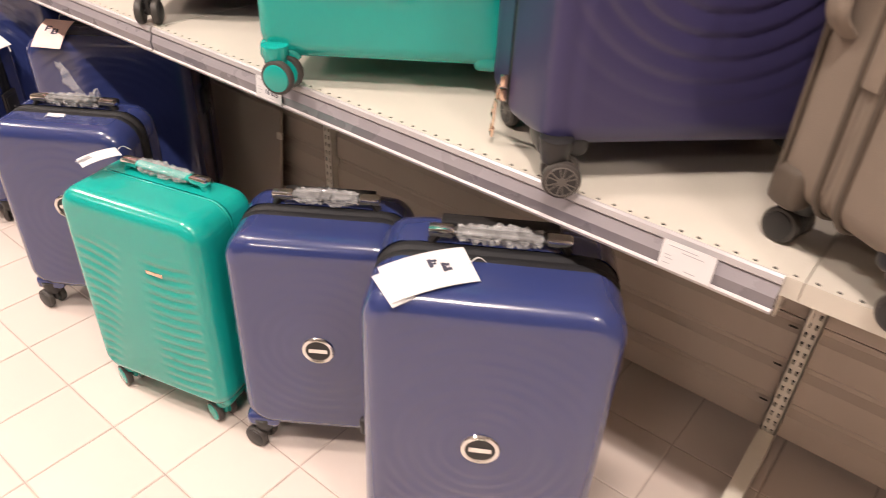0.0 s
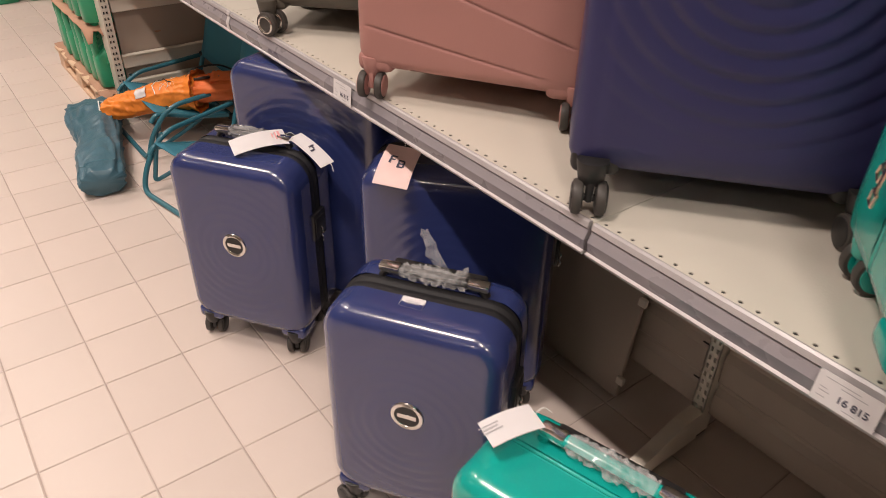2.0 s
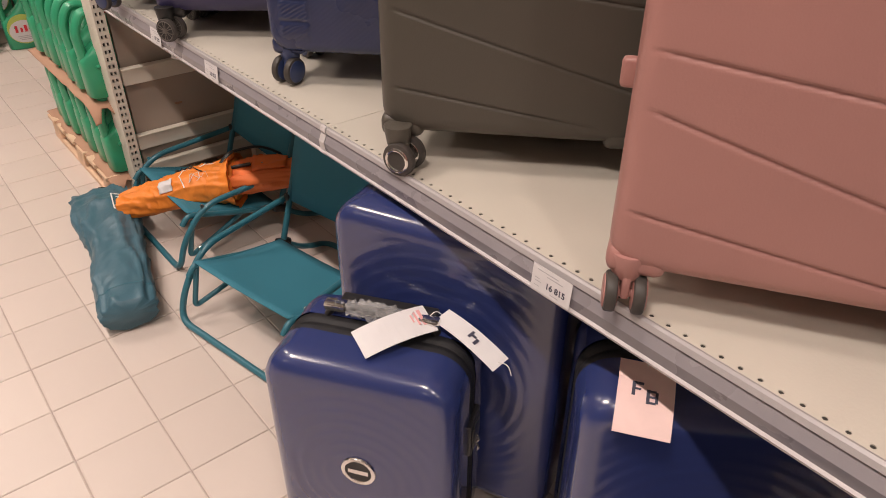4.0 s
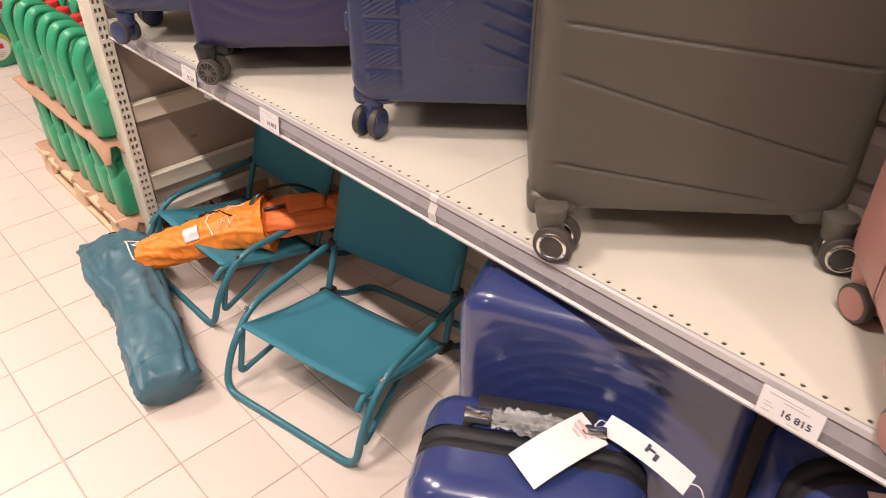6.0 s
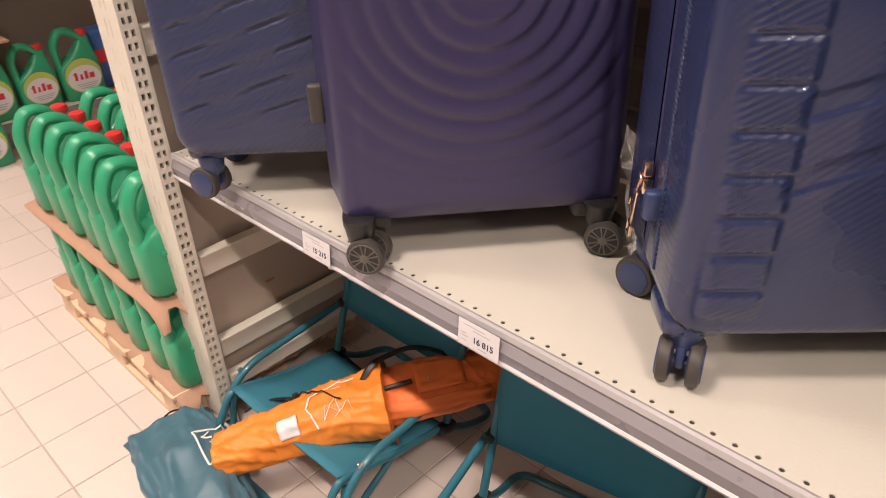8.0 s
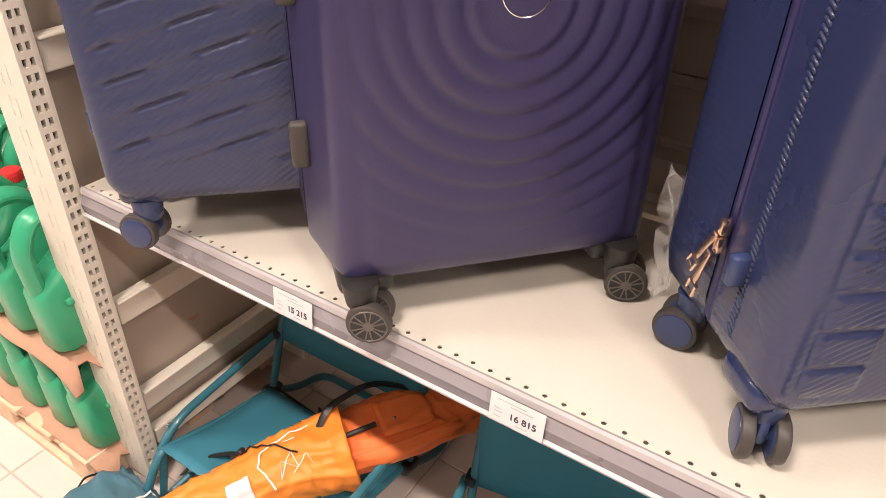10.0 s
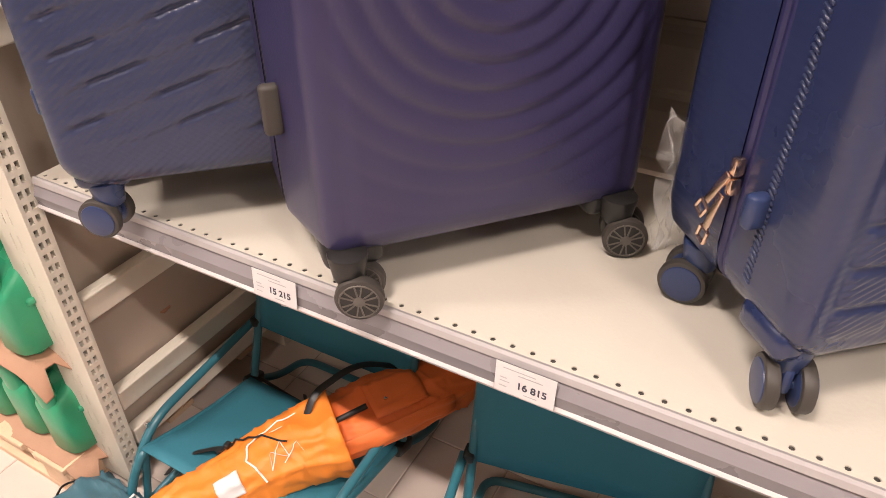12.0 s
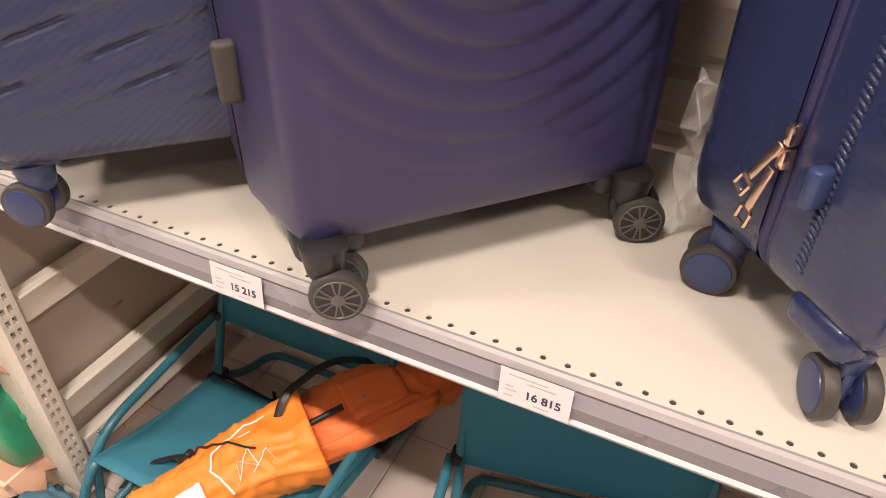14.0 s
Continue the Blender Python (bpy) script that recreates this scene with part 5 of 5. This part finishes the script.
# ---- far shelving across the aisle's end ----
FX = -5.22
far = tagged(new("far_shelving"), "low grey gondola shelving with cleaning goods across the aisle end", "shelving")
far.matrix_basis = pose(FX, 0, 0)
part("plinth", box((-0.25, -0.2, 0.055), (0.46, 3.4, 0.11), 0.004), M_PANEL, far, smooth=False)
part("base_shelf", box((-0.24, -0.2, 0.127), (0.52, 3.4, 0.03), 0.004), M_SHELF, far, smooth=False)
part("price_rail", box((0.026, -0.2, 0.122), (0.012, 3.4, 0.045), 0.003), M_RAIL, far, smooth=False)
part("upper_shelf", box((-0.28, -0.905, 0.520), (0.44, 1.6, 0.03), 0.004), M_SHELF, far, smooth=False)
part("price_rail", box((-0.052, -0.905, 0.517), (0.012, 1.6, 0.05), 0.003), M_RAIL, far, smooth=False)
part("back_sheet", box((-0.51, -0.2, 1.0), (0.02, 3.4, 2.0)), M_PANEL, far, smooth=False)
part("upper_shelf", box((-0.28, 0.60, 0.90), (0.44, 1.75, 0.03), 0.004), M_SHELF, far, smooth=False)
for y in (-1.9, -0.095, 1.5):
    part("slotted_post", box((-0.49, y, 1.0), (0.03, 0.03, 2.0)), M_POST, far, smooth=False)


def label_disc(ob, H, W, D):
    """White oval label with a red word block and dark lines, on the broad side."""
    bm = add_cyl(bmesh.new(), (0, 0, 0), 1.0, 0.002, Matrix.Diagonal((1, 1, 1, 1)), 28)
    put("label_patch", bm_mesh("label_patch", bm, M_LABELY, True), ob, Matrix.Translation((D / 2 + 0.0005, 0, H * 0.36)) @ Matrix.Rotation(radians(90), 4, "Y") @ Matrix.Diagonal((H * 0.26, W * 0.44, 1, 1)))
    bm = add_cyl(bmesh.new(), (0, 0, 0), 1.0, 0.002, Matrix.Diagonal((1, 1, 1, 1)), 28)
    put("label_patch", bm_mesh("label_patch", bm, M_PAPER, True), ob, Matrix.Translation((D / 2 + 0.0025, 0, H * 0.32)) @ Matrix.Rotation(radians(90), 4, "Y") @ Matrix.Diagonal((H * 0.20, W * 0.40, 1, 1)))
    for dy, wy, hz in ((-0.20, 0.07, 0.120), (-0.07, 0.06, 0.080), (0.05, 0.08, 0.120), (0.19, 0.12, 0.080)):
        part("logo_stroke", box((D / 2 + 0.0045, W * dy, H * (0.31 + hz / 2)), (0.0015, W * wy, H * hz), 0.0005), M_LABELR, ob, smooth=False)
    for q in range(3):
        part("print_line", box((D / 2 + 0.0045, 0.004, H * (0.24 - 0.03 * q)), (0.0012, W * (0.5 - 0.08 * q), H * 0.012)), M_INKG, ob, smooth=False)


def labelled_jug(x, y, z, size, yaw, label="green plastic detergent jug with white oval label and red cap"):
    ob = jug(pose(x, y, z, 0, 0, yaw), label, "detergent jugs at the far shelf")
    ob.scale = (size, size, size)
    label_disc(ob, JH, 0.175, 0.100)
    return ob


labelled_jug(FX + 0.11, -0.115, 0.0, 0.82, 6)
labelled_jug(FX + 0.12, 0.120, 0.0, 1.15, -4)
labelled_jug(FX - 0.08, 0.020, 0.142, 1.25, 2)
labelled_jug(FX - 0.08, 0.255, 0.142, 1.25, -3)
labelled_jug(FX - 0.08, 0.480, 0.142, 1.1, 4)
labelled_jug(FX - 0.08, 0.70, 0.142, 1.2, 0)
fc = put("cardboard_sheet", bm_mesh("cardboard_sheet", box((FX - 0.15, 0.15, 0.522), (0.36, 0.50, 0.014), 0.002), M_CARD))
tagged(fc, "flat brown cardboard sheet lying on detergent jugs", "cardboard sheet", group="cardboard sheets")
labelled_jug(FX - 0.10, 0.020, 0.531, 1.25, 0)
labelled_jug(FX - 0.10, 0.250, 0.531, 1.25, 3)


def jar(x, y, z, lid, h=0.13):
    ob = tagged(new("jar"), "small amber glass jar with a coloured lid", "jar", group="jars on the far shelf")
    ob.matrix_basis = pose(x, y, z)
    part("glass", add_cyl(bmesh.new(), (0, 0, h * 0.42), 0.036, h * 0.84, None, 18, r2=0.033, bevel=0.004), M_JAR, ob)
    part("lid", add_cyl(bmesh.new(), (0, 0, h * 0.92), 0.031, h * 0.16, None, 18, bevel=0.003), lid, ob)
    part("wrap_label", add_cyl(bmesh.new(), (0, 0, h * 0.40), 0.0366, h * 0.40, None, 18), M_LABELY, ob)


for k in range(8):
    jar(FX - 0.06 - 0.09 * (k % 2), -0.165 - 0.085 * k, 0.142, M_CAP if k % 3 else M_BLKPL, 0.17)
for k in range(6):
    b = tagged(new("goods_pack"), "pale blue printed film pack on the grey shelf", "goods pack", group="packs on the far shelf")
    b.matrix_basis = pose(FX - 0.16, -0.20 - 0.17 * k, 0.535)
    part("pack_body", box((0, 0, 0.10), (0.14, 0.15, 0.20), 0.02, seg=3), M_BLUEPACK if k % 2 else M_PAPER, b)
    part("pack_band", box((0.071, 0, 0.09), (0.002, 0.13, 0.06), 0.0005), M_PAPER if k % 2 else M_BLUEPACK, b, smooth=False)
for k in range(5):
    b = tagged(new("goods_pack"), "bright orange printed film pack on a shelf", "goods pack", group="packs on the far shelf")
    b.matrix_basis = pose(FX - 0.16, 0.10 + 0.17 * k, 0.916)
    part("pack_body", box((0, 0, 0.13), (0.14, 0.155, 0.26), 0.03, seg=3), M_ORPACK, b)
    part("pack_band", box((0.071, 0, 0.14), (0.002, 0.12, 0.06), 0.0005), M_PAPER, b, smooth=False)
for k in range(4):
    b = tagged(new("goods_pack"), "dark blue printed film pack on the far shelf" if k == 0 else "bright orange printed film pack on the far shelf", "goods pack", group="packs on the far shelf")
    b.matrix_basis = pose(FX - 0.16, 0.87 + 0.17 * k, 0.142)
    part("pack_body", box((0, 0, 0.16), (0.14, 0.155, 0.32), 0.03, seg=3), M_ORPACK if k else M_BLUEPACK, b)
    part("pack_band", box((0.071, 0, 0.18), (0.002, 0.12, 0.07), 0.0005), M_PAPER if k % 2 else M_LABELR, b, smooth=False)

# crumbs of dirt on the tiles
for x, y, w in ((-4.378, -0.349, 0.016), (-1.456, -0.902, 0.012)):
    bm = bmesh.new()
    bmesh.ops.create_icosphere(bm, subdivisions=2, radius=1.0)
    for v in bm.verts:
        v.co *= 1 + 0.5 * noise.noise(v.co * 2.3 + Vector((x, y, 0)))
        v.co = Vector((v.co.x * w, v.co.y * w * 0.55, (v.co.z + 0.9) * w * 0.22))
    crumb = put("crumb", bm_mesh("crumb", bm, M_BROWN, True), None, pose(x, y, 0))
    tagged(crumb, "small dark crumb of dirt lying on a tile", "crumb", group="crumbs on the floor")

# clear film bag behind the blue suitcase on the shelf
rng = random.Random(11)
verts, faces = [], []
for i in range(15):
    for j in range(11):
        u, v = i / 14, j / 10
        verts.append((-1.790 + 0.07 * u + rng.uniform(-0.009, 0.009), 0.262 + 0.07 * u - 0.05 * v + rng.uniform(-0.010, 0.010), SH + 0.003 + 0.23 * v * (1 - 0.3 * u) + rng.uniform(-0.006, 0.006) * v))
for i in range(14):
    for j in range(10):
        a = i * 11 + j
        faces.append((a, a + 11, a + 12, a + 1))
film = put("plastic_film", mesh_of("plastic_film", verts, faces, M_WRAP, False))
tagged(film, "crumpled clear plastic film beside a suitcase", "plastic film")


# ---- floor tiles ----
def tile_verts(x, y, s, b=0.0020, h=0.006):
    a, c = s / 2, s / 2 - b
    low = [(x - a, y - a, -h), (x + a, y - a, -h), (x + a, y + a, -h), (x - a, y + a, -h)]
    mid = [(p[0], p[1], -0.0014) for p in low]
    top = [(x - c, y - c, 0), (x + c, y - c, 0), (x + c, y + c, 0), (x - c, y + c, 0)]
    return low + mid + top


TILE_FACES = [(8, 9, 10, 11)] + [(i, (i + 1) % 4, 4 + (i + 1) % 4, 4 + i) for i in range(4)] + [(4 + i, 4 + (i + 1) % 4, 8 + (i + 1) % 4, 8 + i) for i in range(4)]
S_TILE = PITCH - 0.0034
tile_me = mesh_of("tile", tile_verts(0, 0, S_TILE), TILE_FACES, M_TILE, False)
verts, faces = [], []
rng = random.Random(2)
for i in range(-21, 45):
    for j in range(-9, 28):
        x, y = NX - PITCH * (i + 0.5), NY - PITCH * (j + 0.5)
        if not (X0 < x - 0.1 and x + 0.1 < X1 and Y0 < y - 0.1 and y + 0.1 < Y1):
            continue
        if -4.3 < x < 1.7 and -1.35 < y < 0.5 and not (y > 0.2 and x < -2.9):
            put("tile", tile_me, floor, pose(x, y, rng.uniform(-0.0006, 0.0), rng.uniform(-0.12, 0.12), rng.uniform(-0.12, 0.12), 0))
        else:
            b = len(verts)
            verts += [(p[0], p[1], p[2] - 0.0003) for p in tile_verts(x, y, S_TILE)]
            faces += [tuple(b + k for k in f) for f in TILE_FACES]
rest = put("tile_field", mesh_of("tile_field", verts, faces, M_TILE2, False), floor)
tagged(rest, kind="stuff")
